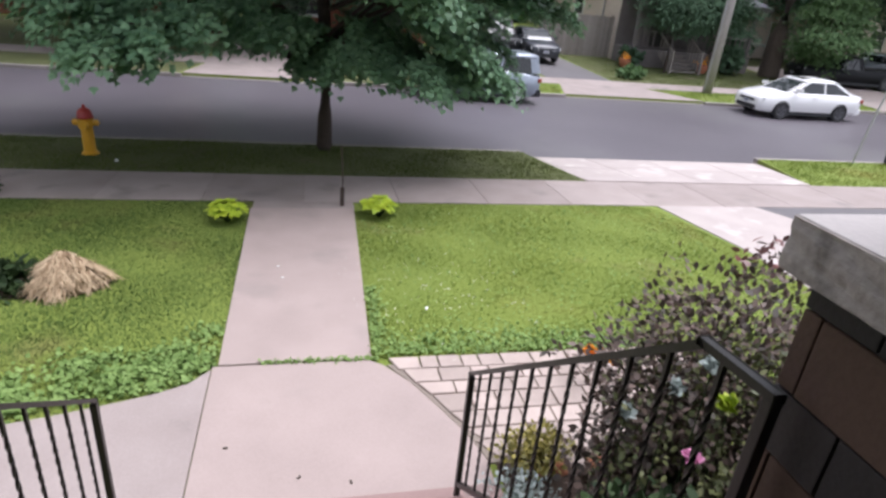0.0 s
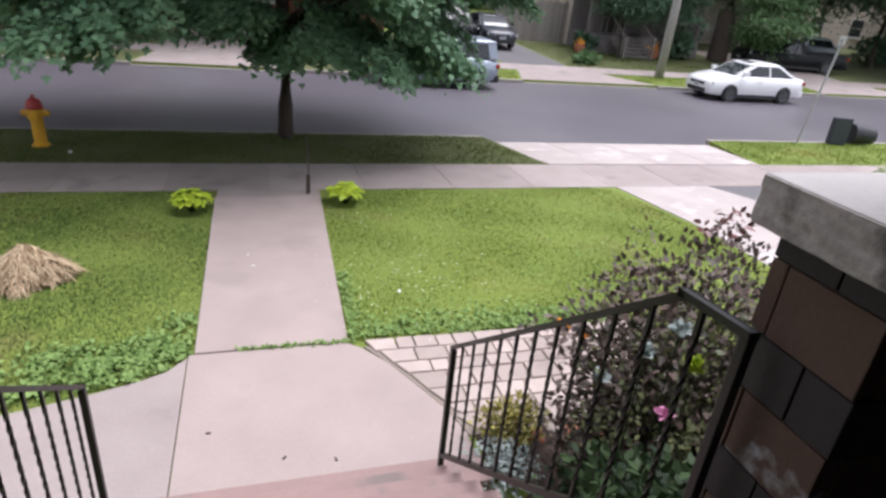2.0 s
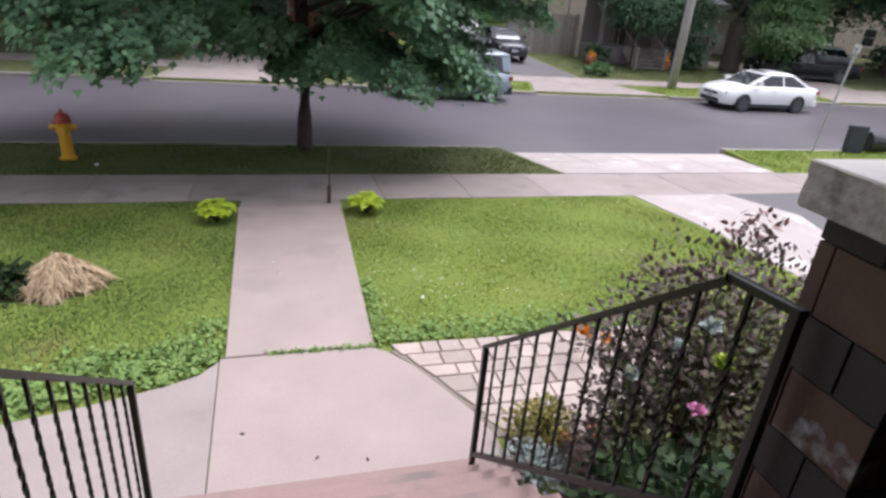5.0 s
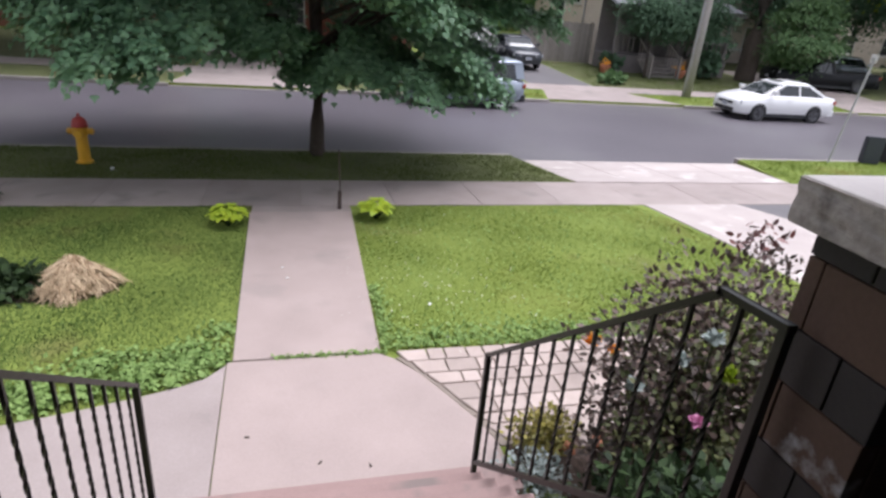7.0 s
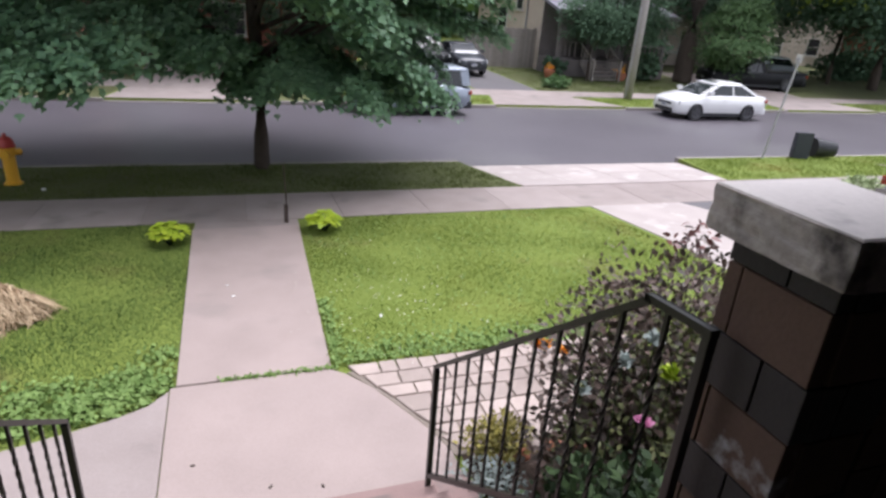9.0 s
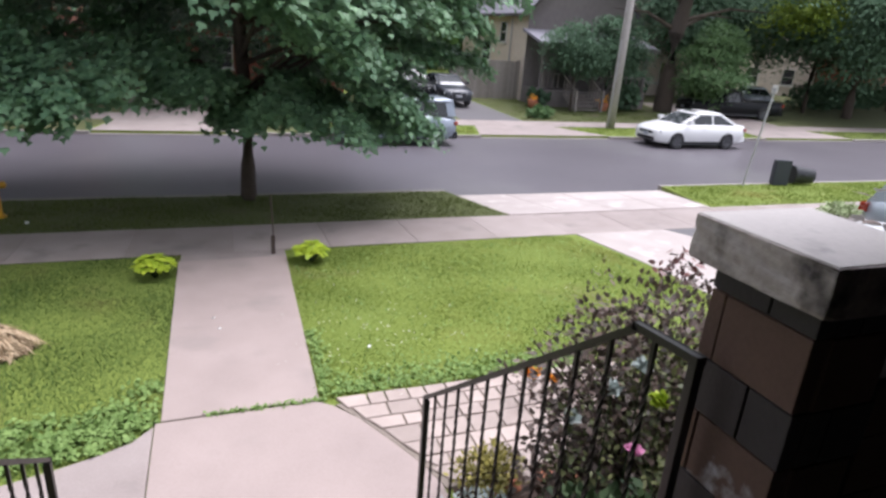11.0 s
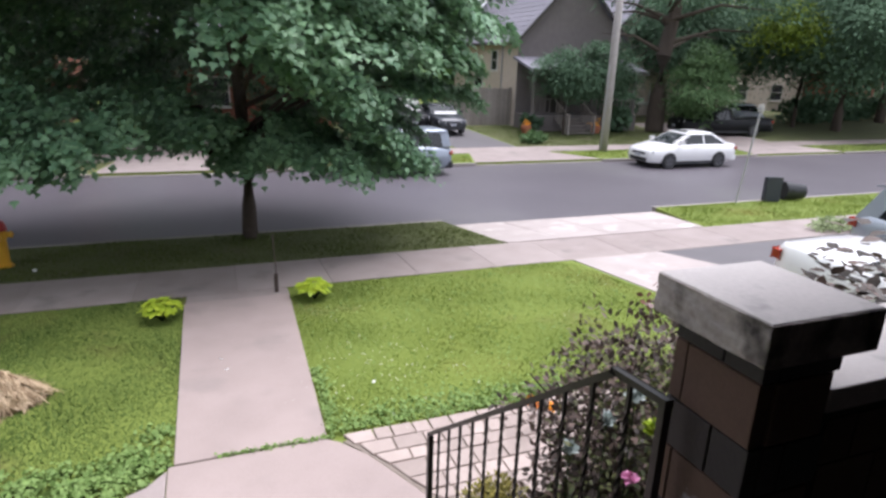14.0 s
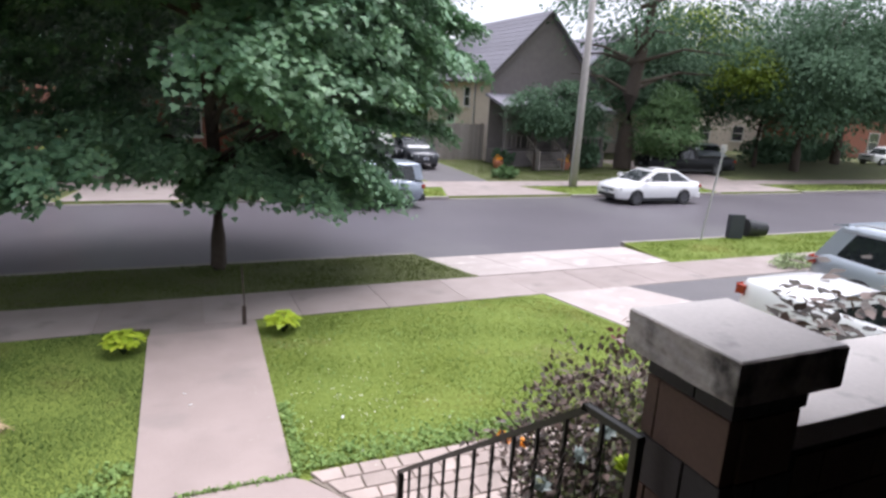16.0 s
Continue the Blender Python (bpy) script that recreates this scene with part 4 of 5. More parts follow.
h1 = house("storey-and-a-half house with dark gable and cream brick side", 16.95, 24.2, 33.0, 43.0, 5.15, 8.9, CREAMWALL, GABLEWALL)
window(h1, 16.95, 36.2, 3.75, 0.85, 1.15, "x")
window(h1, 16.95, 38.6, 2.6, 1.3, 1.2, "x")
part("downpipe", rod(bmesh.new(), (16.88, 35.0, 0.0), (16.88, 35.0, 4.7), 0.05, 0.05, 8), GALV, h1)
porch = thing("front_porch", (0, 0, 0), "shaded wooden front porch with low roof and posts", "porch")
part("deck", bx(16.9, 24.2, 30.9, 32.95, -0.2, 0.75), GABLEWALL, porch)
part("roof", loft(bmesh.new(), [[(x, 30.4, 3.15), (x, 32.97, 3.85), (x, 32.97, 4.0), (x, 30.4, 3.3)] for x in (16.6, 24.4)]), ROOF, porch)
part("fascia", bx(16.6, 24.4, 30.33, 30.40, 3.08, 3.34), DARKTRIM, porch)
for x in (17.1, 19.3, 21.7, 24.0):
    part("post", bx(x - 0.09, x + 0.09, 30.95, 31.13, 0.75, 3.25, bevel=0.01), GABLEWALL, porch)
for i in range(22):
    x = 17.25 + i * 0.31
    if not 18.3 < x < 20.3:
        part("baluster", bx(x - 0.03, x + 0.03, 31.0, 31.06, 0.85, 1.65), GABLEWALL, porch)
part("rail", bx(17.1, 18.3, 30.98, 31.08, 1.62, 1.70), GABLEWALL, porch)
part("rail", bx(20.3, 24.0, 30.98, 31.08, 1.62, 1.70), GABLEWALL, porch)
part("door", bx(19.0, 19.95, 32.9, 32.97, 0.76, 2.85), DARKTRIM, porch)
part("window", bx(21.2, 23.2, 32.9, 32.965, 1.5, 2.85), WINDOW, porch)
fsteps = thing("wooden_steps", (0, 0, 0), "grey weathered wooden steps with railings", "steps")
for i in range(5):
    part("tread", bx(18.5, 20.1, 30.9 - 0.3 * (i + 1), 30.9 - 0.3 * i + 0.03, 0.6 - 0.17 * i - 0.05, 0.6 - 0.17 * i), FENCE, fsteps)
    part("riser", bx(18.55, 20.05, 30.9 - 0.3 * i - 0.02, 30.9 - 0.3 * i, 0.43 - 0.17 * i, 0.55 - 0.17 * i), FENCE, fsteps)
for x in (18.45, 20.15):
    part("handrail", tube(bmesh.new(), [(x, 30.9, 1.65), (x, 29.3, 0.80)], [0.045, 0.045], 6), FENCE, fsteps)
    part("newel", bx(x - 0.05, x + 0.05, 29.25, 29.35, -0.2, 0.95), FENCE, fsteps)
    for k in range(5):
        y = 30.7 - 0.28 * k
        part("baluster", bx(x - 0.02, x + 0.02, y - 0.02, y + 0.02, 0.5 - 0.16 * k, 1.54 - 0.15 * k), FENCE, fsteps)

fence = thing("board_fence", (0, 0, 0), "tall weathered grey wooden board fence", "fence")
for i in range(30):
    x = 12.6 + i * 0.145
    part("board", bx(x + 0.004, x + 0.138, 33.5, 33.525, -0.1, 2.12 + random.uniform(-0.03, 0.03)), FENCE, fence)
for z in (0.4, 1.75):
    part("rail", bx(12.6, 16.9, 33.53, 33.58, z, z + 0.09), FENCE, fence)
for x in (12.6, 14.75, 16.85):
    part("post", bx(x - 0.05, x + 0.05, 33.53, 33.63, -0.2, 2.2), FENCE, fence)

h2 = house("cream brick house with white window trim behind trees", 27.5, 35.5, 40.0, 50.0, 5.4, 9.0, CREAMWALL, CREAMWALL)
window(h2, 29.6, 39.98, 1.7, 1.3, 1.5, "y")
window(h2, 33.0, 39.98, 1.7, 1.3, 1.5, "y")
window(h2, 31.5, 39.98, 6.0, 1.2, 1.3, "y")
part("porch_rail", bx(27.5, 35.5, 38.6, 38.75, 0.9, 1.05), TRIM, h2)
h3 = house("pale stucco house glimpsed between trees", 44.5, 55.0, 45.0, 55.0, 5.2, 8.6, CREAMWALL, CREAMWALL)
window(h3, 47.0, 44.98, 1.7, 1.4, 1.4, "y")
window(h3, 51.5, 44.98, 1.7, 1.4, 1.4, "y")
h4 = house("red brick house with white window frames", 55.8, 71.0, 40.0, 50.0, 5.2, 8.6, REDWALL, REDWALL, "x")
window(h4, 58.8, 39.98, 1.55, 1.5, 1.7, "y")
window(h4, 65.0, 39.98, 1.55, 1.5, 1.7, "y")
h5 = house("dark brick house hidden behind the street tree", -3.0, 6.5, 34.0, 44.0, 4.6, 7.6, REDWALL, GABLEWALL, "x")
window(h5, 0.0, 33.98, 1.7, 1.4, 1.4, "y")
window(h5, 4.0, 33.98, 1.7, 1.4, 1.4, "y")
h6 = house("brown brick house at the street's end", -18.0, -7.0, 34.0, 44.0, 4.8, 8.0, REDWALL, GABLEWALL, "x")
window(h6, -10.0, 33.98, 1.7, 1.4, 1.4, "y")


# ---- trees and shrubs ----
def crown(name, centre, radii, sprays, per, size, shape, material, parent, inner=0.55, spread=0.75, flat_=0.45, seed=1, droop=0.35, low=-1.0, uneven=0.25):
    """Leaf sprays set unevenly over and inside a crown; each spray is a drooping fan of leaves."""
    g = np.random.default_rng(seed)
    d = g.normal(size=(sprays * 3, 3))
    d /= np.linalg.norm(d, axis=1, keepdims=True)
    d = d[d[:, 2] > low][:sprays]
    k = len(d)
    r = inner + (1 - inner) * g.random(k) ** 0.55
    lump = np.array([1 + uneven * noise.noise(Vector(v * 1.7) + Vector((seed, 0, 0))) * 2 for v in d])
    c = np.array(centre) + d * np.array(radii) * (r * lump)[:, None]
    outward = d * np.array([1, 1, 0.25])
    outward /= np.maximum(np.linalg.norm(outward, axis=1, keepdims=True), 1e-6)
    idx = np.repeat(np.arange(k), per)
    n = len(idx)
    off = np.clip(g.normal(size=(n, 3)), -1.7, 1.7) * spread * np.array([0.55, 0.55, 0.55 * flat_])
    along = outward[idx]
    reach = (off * along).sum(1)
    off[:, 2] -= droop * np.abs(reach) * (reach > 0) + 0.15 * (off[:, 0] ** 2 + off[:, 1] ** 2)
    pos = c[idx] + off
    tip = along * 0.8 + g.normal(size=(n, 3)) * 0.4 + np.array([0, 0, -0.45])
    nor = along * 0.40 + np.array([0, 0, 0.85]) + (g.normal(size=(k, 3)) * 0.3)[idx] + g.normal(size=(n, 3)) * 0.2
    return leaves(name, pos, tip, nor, size * g.uniform(0.7, 1.25, n), shape, material, parent), c


def tree(label, at, trunk_r, fork, centre, radii, sprays, per, size, shape, material, seed, limbs=12, crowns=(), **kw):
    t = thing("tree", at, label, "tree", "street trees")
    rs = random.Random(seed)
    C = Vector(centre)
    lean = rs.uniform(-0.1, 0.1)
    topz = C.z + radii[2] * 0.7
    pts = [(0, 0, -0.1), (0, 0, 0.1), (lean * 0.3, 0, fork * 0.5), (lean, 0, fork), (C.x * 0.5, C.y * 0.5, (fork + topz) / 2), (C.x, C.y, topz)]
    part("trunk", tube(bmesh.new(), pts, [trunk_r * 1.45, trunk_r * 1.12, trunk_r * 0.98, trunk_r * 0.9, trunk_r * 0.5, 0.03], 14), BARK, t, smooth=True)
    for i in range(limbs):
        a = 2 * math.pi * i / limbs + rs.uniform(-0.3, 0.3)
        z0 = fork + (topz - fork) * 0.75 * rs.random() * (i / limbs + 0.1)
        e = Vector((C.x + math.cos(a) * radii[0] * 0.8, C.y + math.sin(a) * radii[1] * 0.8, min(z0 + rs.uniform(0.4, 1.6), topz)))
        s = Vector((lean, 0, z0))
        m = (s + e) / 2 + Vector((0, 0, rs.uniform(0.2, 0.7)))
        part("limb", tube(bmesh.new(), [s, m, e], [trunk_r * 0.30, trunk_r * 0.16, 0.012], 7), BARK, t)
    crown("crown", centre, radii, sprays, per, size, shape, material, t, seed=seed, **kw)
    for j, (cc, rr2, sp, mt) in enumerate(crowns):
        crown("crown", cc, rr2, sp, per, size, shape, mt, t, seed=seed + 50 + j, **kw)
    return t


# the street maple: overlapping drooping boughs round dark hollows
def boughs(tree_ob, centres, reach, seed, clumps=13, per=58, size=0.106):
    """Boughs as drooping fans: each is a set of leaf clumps laid like shingles over a dome."""
    g = np.random.default_rng(seed)
    c = np.array(centres, float)
    k = len(c)
    out = c * np.array([1, 1, 0]) + g.normal(size=(k, 3)) * np.array([0.5, 0.5, 0])
    out /= np.maximum(np.linalg.norm(out, axis=1, keepdims=True), 1e-6)
    side = np.stack([-out[:, 1], out[:, 0], np.zeros(k)], 1)
    R = reach * g.uniform(0.75, 1.25, k)
    ci = np.repeat(np.arange(k), clumps)
    m = len(ci)
    u = g.uniform(-1.0, 1.0, m)
    v = g.uniform(-1, 1, m) * np.sqrt(np.clip(1.05 - u ** 2, 0, 1)) * 0.85
    lift = -0.22 * (u + 0.5) ** 2 - 0.30 * v ** 2 + g.normal(size=m) * 0.10
    cc = c[ci] + (out[ci] * u[:, None] + side[ci] * v[:, None]) * R[ci][:, None]
    cc[:, 2] += lift * R[ci]
    face = out[ci] * (0.55 + 0.4 * u[:, None]) + side[ci] * (v * 0.5)[:, None] + np.array([0, 0, 1.0]) + g.normal(size=(m, 3)) * 0.18
    face /= np.linalg.norm(face, axis=1, keepdims=True)
    li = np.repeat(np.arange(m), per)
    n = len(li)
    off = np.clip(g.normal(size=(n, 3)), -1.8, 1.8) * 0.165
    f = face[li]
    off -= f * ((off * f).sum(1) * 0.72)[:, None]
    off -= f * (0.9 * (off ** 2).sum(1))[:, None]
    pos = cc[li] + off
    tip = out[ci][li] * 0.75 + off * 2.2 + g.normal(size=(n, 3)) * 0.30 + np.array([0, 0, -0.40])
    nor = f + g.normal(size=(n, 3)) * 0.20
    return leaves("crown", pos, tip, nor, size * g.uniform(0.65, 1.25, n), "maple", LEAF, tree_ob, fold=0.16)


def street_maple(at):
    t = thing("tree", at, "broad street maple with low drooping dark green boughs", "tree", "street trees")
    rs = random.Random(3)
    g = np.random.default_rng(31)
    part("trunk", tube(bmesh.new(), [(0, 0, -0.1), (0, 0, 0.08), (0.01, 0, 0.7), (0.03, 0, 1.5), (-0.05, 0.1, 3.5), (-0.3, 0.3, 6.0), (-0.4, 0.3, 9.0)], [0.19, 0.162, 0.142, 0.132, 0.12, 0.09, 0.03], 14), BARK, t, smooth=True)
    # high dome, open towards the street below
    d = g.normal(size=(900, 3))
    d /= np.linalg.norm(d, axis=1, keepdims=True)
    d = d[d[:, 2] > -0.35][:230]
    high = np.array([-0.7, 0.2, 5.6]) + d * np.array([5.0, 4.2, 4.3]) * g.uniform(0.72, 1.0, (len(d), 1))
    hollow = (high[:, 0] > -5.4) & (high[:, 0] < 0.0) & (high[:, 1] < 0.6) & (high[:, 2] > 2.7) & (high[:, 2] < 6.0)
    high = high[~hollow]
    boughs(t, high, 1.1, 41, 13, 46, 0.118)
    # heart of the crown, behind the hollow
    heart = np.stack([g.uniform(-5.2, 3.4, 74), g.uniform(0.5, 2.8, 74), g.uniform(2.8, 6.2, 74)], 1)
    boughs(t, heart, 0.95, 42, 12, 44)
    # unseen upper boughs, added to shade the hollow and the ground below
    roof = np.stack([g.uniform(-5.8, 3.0, 70), g.uniform(-4.6, 2.5, 70), g.uniform(5.3, 7.4, 70)], 1)
    boughs(t, roof, 1.1, 43, 12, 46, 0.118)
    # low boughs hanging towards the house
    tiers = [(-2.85, -3.0, 2.60, 0.58), (-3.1, -3.2, 2.28, 0.5), (-3.5, -2.7, 2.75, 0.75), (-4.3, -2.2, 2.9, 0.8), (-3.3, -1.8, 2.9, 0.7), (-1.2, -1.5, 2.50, 0.5),
             (-1.7, -1.0, 2.85, 0.6), (-0.75, -1.2, 2.45, 0.45), (0.55, -2.9, 3.72, 0.62), (1.3, -2.85, 3.48, 0.66), (1.95, -2.5, 3.15, 0.62), (2.35, -2.2, 2.48, 0.62), (2.85, -1.8, 2.08, 0.55), (2.2, -1.8, 2.05, 0.5),
             (0.75, -2.0, 2.12, 0.5), (1.5, -2.05, 2.16, 0.52), (1.1, -1.4, 2.5, 0.5), (1.9, -2.7, 4.75, 0.75), (2.6, -2.2, 4.1, 0.75), (3.3, -1.1, 4.2, 0.8),
             (3.6, -0.8, 3.3, 0.65), (3.9, -0.6, 4.9, 0.85), (3.2, 0.6, 2.9, 0.7), (0.1, -1.0, 2.0, 0.36), (-0.35, -0.8, 1.95, 0.36), (0.5, -0.6, 2.05, 0.4), (0.9, 0.4, 2.5, 0.6), (-1.0, 0.5, 2.5, 0.6),
             (-2.2, 0.9, 2.8, 0.8), (2.0, 1.0, 2.7, 0.7), (-3.6, 0.8, 3.0, 0.9), (-5.0, 0.0, 3.1, 0.9), (2.0, -1.3, 2.9, 0.6), (2.9, -0.4, 2.6, 0.6), (5.0, -0.5, 4.6, 0.7), (5.0, -0.3, 5.4, 0.8), (4.3, -0.9, 3.8, 0.6), (4.6, -0.4, 3.1, 0.5)]
    for i, (x, y, z, r) in enumerate(tiers):
        boughs(t, [(x, y, z), (x * 0.86 + 0.1, y * 0.82, z + 0.10)], r, 60 + i, 12, 60)
    ends = [high[i] for i in range(0, len(high), 9)] + [Vector(q[:3]) for q in tiers[::2]]
    for e in ends:
        e = Vector(e)
        z0 = max(1.5, min(e.z - 0.6 - 0.12 * Vector((e.x, e.y, 0)).length, 6.0))
        m = Vector((e.x * 0.45, e.y * 0.45, (z0 + e.z) / 2 + rs.uniform(0.15, 0.5)))
        part("limb", tube(bmesh.new(), [(-0.02 * z0, 0.02 * z0, z0), m, e + Vector((0, 0, -0.08))], [0.055, 0.035, 0.010], 7), BARK, t)
    return t


street_maple((0.40, 12.64, -0.20))

FAR = dict(inner=0.45, spread=1.5, flat_=0.6)
tree("large old tree beside the gabled house", (25.2, 30.3, -0.2), 0.50, 4.5, (1.6, 0, 10.6), (7.2, 5.5, 4.8), 120, 75, 0.265, "oval", LEAF_DARK, 11, low=-0.8, **FAR)
tree("small round tree with fresh green crown", (26.7, 28.6, -0.2), 0.09, 1.1, (0, 0, 2.9), (1.9, 1.9, 1.9), 110, 95, 0.172, "oval", LEAF_MID, 12, limbs=7, inner=0.5, spread=0.7)
tree("slender dark tree by a driveway", (38.2, 31.5, -0.2), 0.14, 2.3, (0.5, 0, 5.7), (5.2, 4.6, 3.6), 230, 95, 0.250, "oval", LEAF_DARK, 13, low=-0.7, crowns=[((-4.4, -2.2, 6.5), (1.9, 1.0, 0.9), 34, LEAF_YELLOW)], **FAR)
tree("wide dark tree beside the pavement", (40.0, 29.6, -0.25), 0.30, 2.6, (1.0, -1.0, 7.2), (7.0, 6.0, 5.2), 300, 95, 0.265, "oval", LEAF_DARK, 14, low=-0.75, **FAR)
tree("tall tree behind the driveway pair", (33.0, 37.0, -0.1), 0.35, 3.5, (0, 0, 6.0), (5.0, 4.0, 3.2), 200, 95, 0.281, "oval", LEAF_DARK, 15, low=-0.8, **FAR)
tree("yellow-green tree lit from behind", (40.0, 40.0, -0.1), 0.3, 4.0, (0, 0, 9.5), (4.6, 4.2, 3.2), 110, 95, 0.281, "oval", LEAF_YELLOW, 16, **FAR)
tree("tall dark tree at the red house", (50.0, 33.5, -0.1), 0.35, 3.2, (0, 0, 6.9), (7.0, 6.0, 4.8), 280, 95, 0.296, "oval", LEAF_DARK, 17, low=-0.75, **FAR)
tree("small leafy tree before the shaded porch", (18.2, 29.4, -0.15), 0.07, 1.6, (1.7, 0.2, 3.5), (3.2, 1.1, 1.5), 170, 95, 0.156, "oval", LEAF_DARK, 18, limbs=8, inner=0.4, spread=0.7)
tree("tree behind the opposite house", (14.0, 47.0, 0), 0.4, 4.0, (0, 0, 10.5), (6.5, 5.0, 5.5), 220, 95, 0.328, "oval", LEAF_MID, 19, **FAR)
tree("dark tree beyond the street maple", (-7.0, 28.0, -0.2), 0.35, 3.0, (0, 0, 6.8), (6.0, 5.0, 4.8), 240, 95, 0.281, "oval", LEAF_DARK, 20, low=-0.8, **FAR)
tree("tree before the dark brick house", (3.6, 30.0, -0.2), 0.3, 3.0, (0, 0, 6.8), (5.2, 4.4, 4.4), 220, 95, 0.265, "oval", LEAF_DARK, 21, low=-0.8, **FAR)
tree("large tree near the street's end", (-17.0, 25.0, -0.2), 0.4, 3.0, (0, 0, 7.0), (7.0, 6.0, 5.0), 240, 95, 0.296, "oval", LEAF_DARK, 22, low=-0.8, **FAR)

# Out-of-view tree, added to darken lawn and pavement on the left.
tree("unseen street tree added to shade the left side", (-10.5, 12.4, -0.25), 0.22, 2.4, (0, 0.3, 6.0), (4.2, 3.8, 3.4), 150, 300, 0.13, "maple", LEAF, 23, inner=0.6, spread=0.9, flat_=0.35, low=-0.75)

# distant woods that close the view
g = np.random.default_rng(40)
n = 26000
wx = g.uniform(-70, 130, n)
lump = np.array([noise.noise((x * 0.09, 3.1, 0)) for x in wx])
wz = g.random(n) ** 0.8 * (9.5 + 6 * lump)
pos = np.stack([wx, 62 + g.normal(size=n) * 2.0 + 3 * lump, wz], 1)
tagged(leaves("far_woods", pos, rnd(n) + np.array([0, 0, -0.4]), rnd(n) * 0.6 + np.array([0, -0.8, 0.5]), g.uniform(0.7, 1.4, n), "clump", LEAF_MID), "dark green belt of distant trees", "trees", kind="stuff")


def shrub(name, label, category, at, radii, n, size, shape, material, seed, stems=9, up=0.4, group="", tips=None, vase=0.0, level=False):
    s = thing(name, at, label, category, group)
    gg = np.random.default_rng(seed)
    st = bmesh.new()
    for i in range(stems):
        a = gg.uniform(0, 2 * math.pi)
        e = Vector((math.cos(a) * radii[0] * gg.uniform(0.3, 0.9), math.sin(a) * radii[1] * gg.uniform(0.3, 0.9), radii[2] * gg.uniform(0.9, 1.55)))
        tube(st, [(0.05 * math.cos(a), 0.05 * math.sin(a), -0.05), e * 0.5 + Vector((0, 0, radii[2] * 0.25)), e], [0.014, 0.010, 0.004], 5)
    tagged(part("woody_base", st, BARK, s), kind="stuff")
    d = gg.normal(size=(n, 3))
    d /= np.linalg.norm(d, axis=1, keepdims=True)
    r = gg.random(n) ** 0.45
    lum = np.array([1 + 0.5 * noise.noise(Vector(v * 2.2) + Vector((seed, 0, 0))) for v in d])
    p = d * np.array(radii) * (r * lum)[:, None] + np.array([0, 0, radii[2]])
    p[:, :2] *= (1 - vase + vase * np.clip(p[:, 2:] / (1.3 * radii[2]), 0, 1))
    p[:, 2] = np.maximum(p[:, 2], 0.03)
    tip = d * 0.6 + gg.normal(size=(n, 3)) * 0.5 + np.array([0, 0, up - 0.3])
    nor = d * 0.4 + np.array([0, 0, 0.8]) + gg.normal(size=(n, 3)) * 0.45
    if level:
        tip[:, 2] = -0.15 + 0.2 * tip[:, 2]
        nor = np.array([0, 0, 1.0]) + gg.normal(size=(n, 3)) * 0.25
    leaves("foliage", p, tip, nor, size * gg.uniform(0.6, 1.25, n), shape, material, s)
    if tips:
        m = tips[0]
        c = p[np.argsort(-p[:, 2])[: m * 3]][gg.permutation(m * 3)[:m]]
        c = np.repeat(c, 4, 0) + gg.normal(size=(m * 4, 3)) * 0.035 + np.array([0, 0, 0.05])
        leaves("young_growth", c, gg.normal(size=(m * 4, 3)) + np.array([0, 0, 0.3]), gg.normal(size=(m * 4, 3)) + np.array([0, -0.5, 0.6]), size * 1.1 * gg.uniform(0.8, 1.2, m * 4), shape, tips[1], s, "stuff")
    return s


shrub("rose_bush", "tall purple-leaved shrub with wine-red shoots in the garden bed", "shrub", (2.50, 2.80, 0.05), (0.92, 0.62, 0.92), 9000, 0.056, "oval", PURPLE, 61, 26, tips=(14, PURPLE_RED), vase=0.5)
shrub("low_shrub", "dense brownish undergrowth shading the garden bed", "shrub", (2.25, 2.50, 0.05), (0.62, 0.55, 0.42), 3000, 0.07, "oval", PURPLE, 74, 10)
shrub("green_shrub", "olive-leaved shrub growing through the purple one", "shrub", (2.45, 2.55, 0.05), (0.85, 0.5, 0.80), 3600, 0.052, "oval", OLIVE, 73, 10, vase=0.5)
shrub("leafy_shrub", "dark-leaved shrub behind the porch wall", "shrub", (3.85, 2.3, 0.05), (1.0, 0.5, 1.20), 3000, 0.135, "oval", PURPLE, 62, 14, level=True)
shrub("green_shrub", "dense green perennial at the foot of the railing", "plant", (1.72, 1.95, 0.05), (0.42, 0.45, 0.50), 2200, 0.07, "oval", GREENPLANT, 63, 8)
shrub("green_shrub", "leafy green perennial beside the brick pillar", "plant", (1.62, 1.50, 0.05), (0.40, 0.42, 0.72), 2000, 0.075, "oval", GREENPLANT, 64, 8)
shrub("yellow_plant", "yellow-leaved low plant among garden soil", "plant", (1.66, 3.28, 0.05), (0.26, 0.20, 0.17), 900, 0.05, "oval", YELLOWPLANT, 65, 6, up=0.6)
shrub("silver_plant", "silvery grey-leaved plant in the bed", "plant", (1.45, 2.9, 0.05), (0.26, 0.24, 0.13), 600, 0.045, "oval", SILVERLEAF, 66, 6)
shrub("green_shrub", "low green plant with serrated leaves", "plant", (1.95, 2.45, 0.05), (0.30, 0.30, 0.20), 420, 0.09, "oval", GREENPLANT, 67, 6)
shrub("yellow_plant", "pale yellow-green plant behind the railing", "plant", (2.30, 2.1, 0.05), (0.28, 0.28, 0.62), 420, 0.06, "oval", OLIVE, 68, 7)
shrub("grey_bush", "pale green grassy tuft by the neighbouring driveway", "plant", (13.6, 9.55, -0.1), (0.75, 0.35, 0.14), 700, 0.10, "oval", PALELEAF, 69, 8)
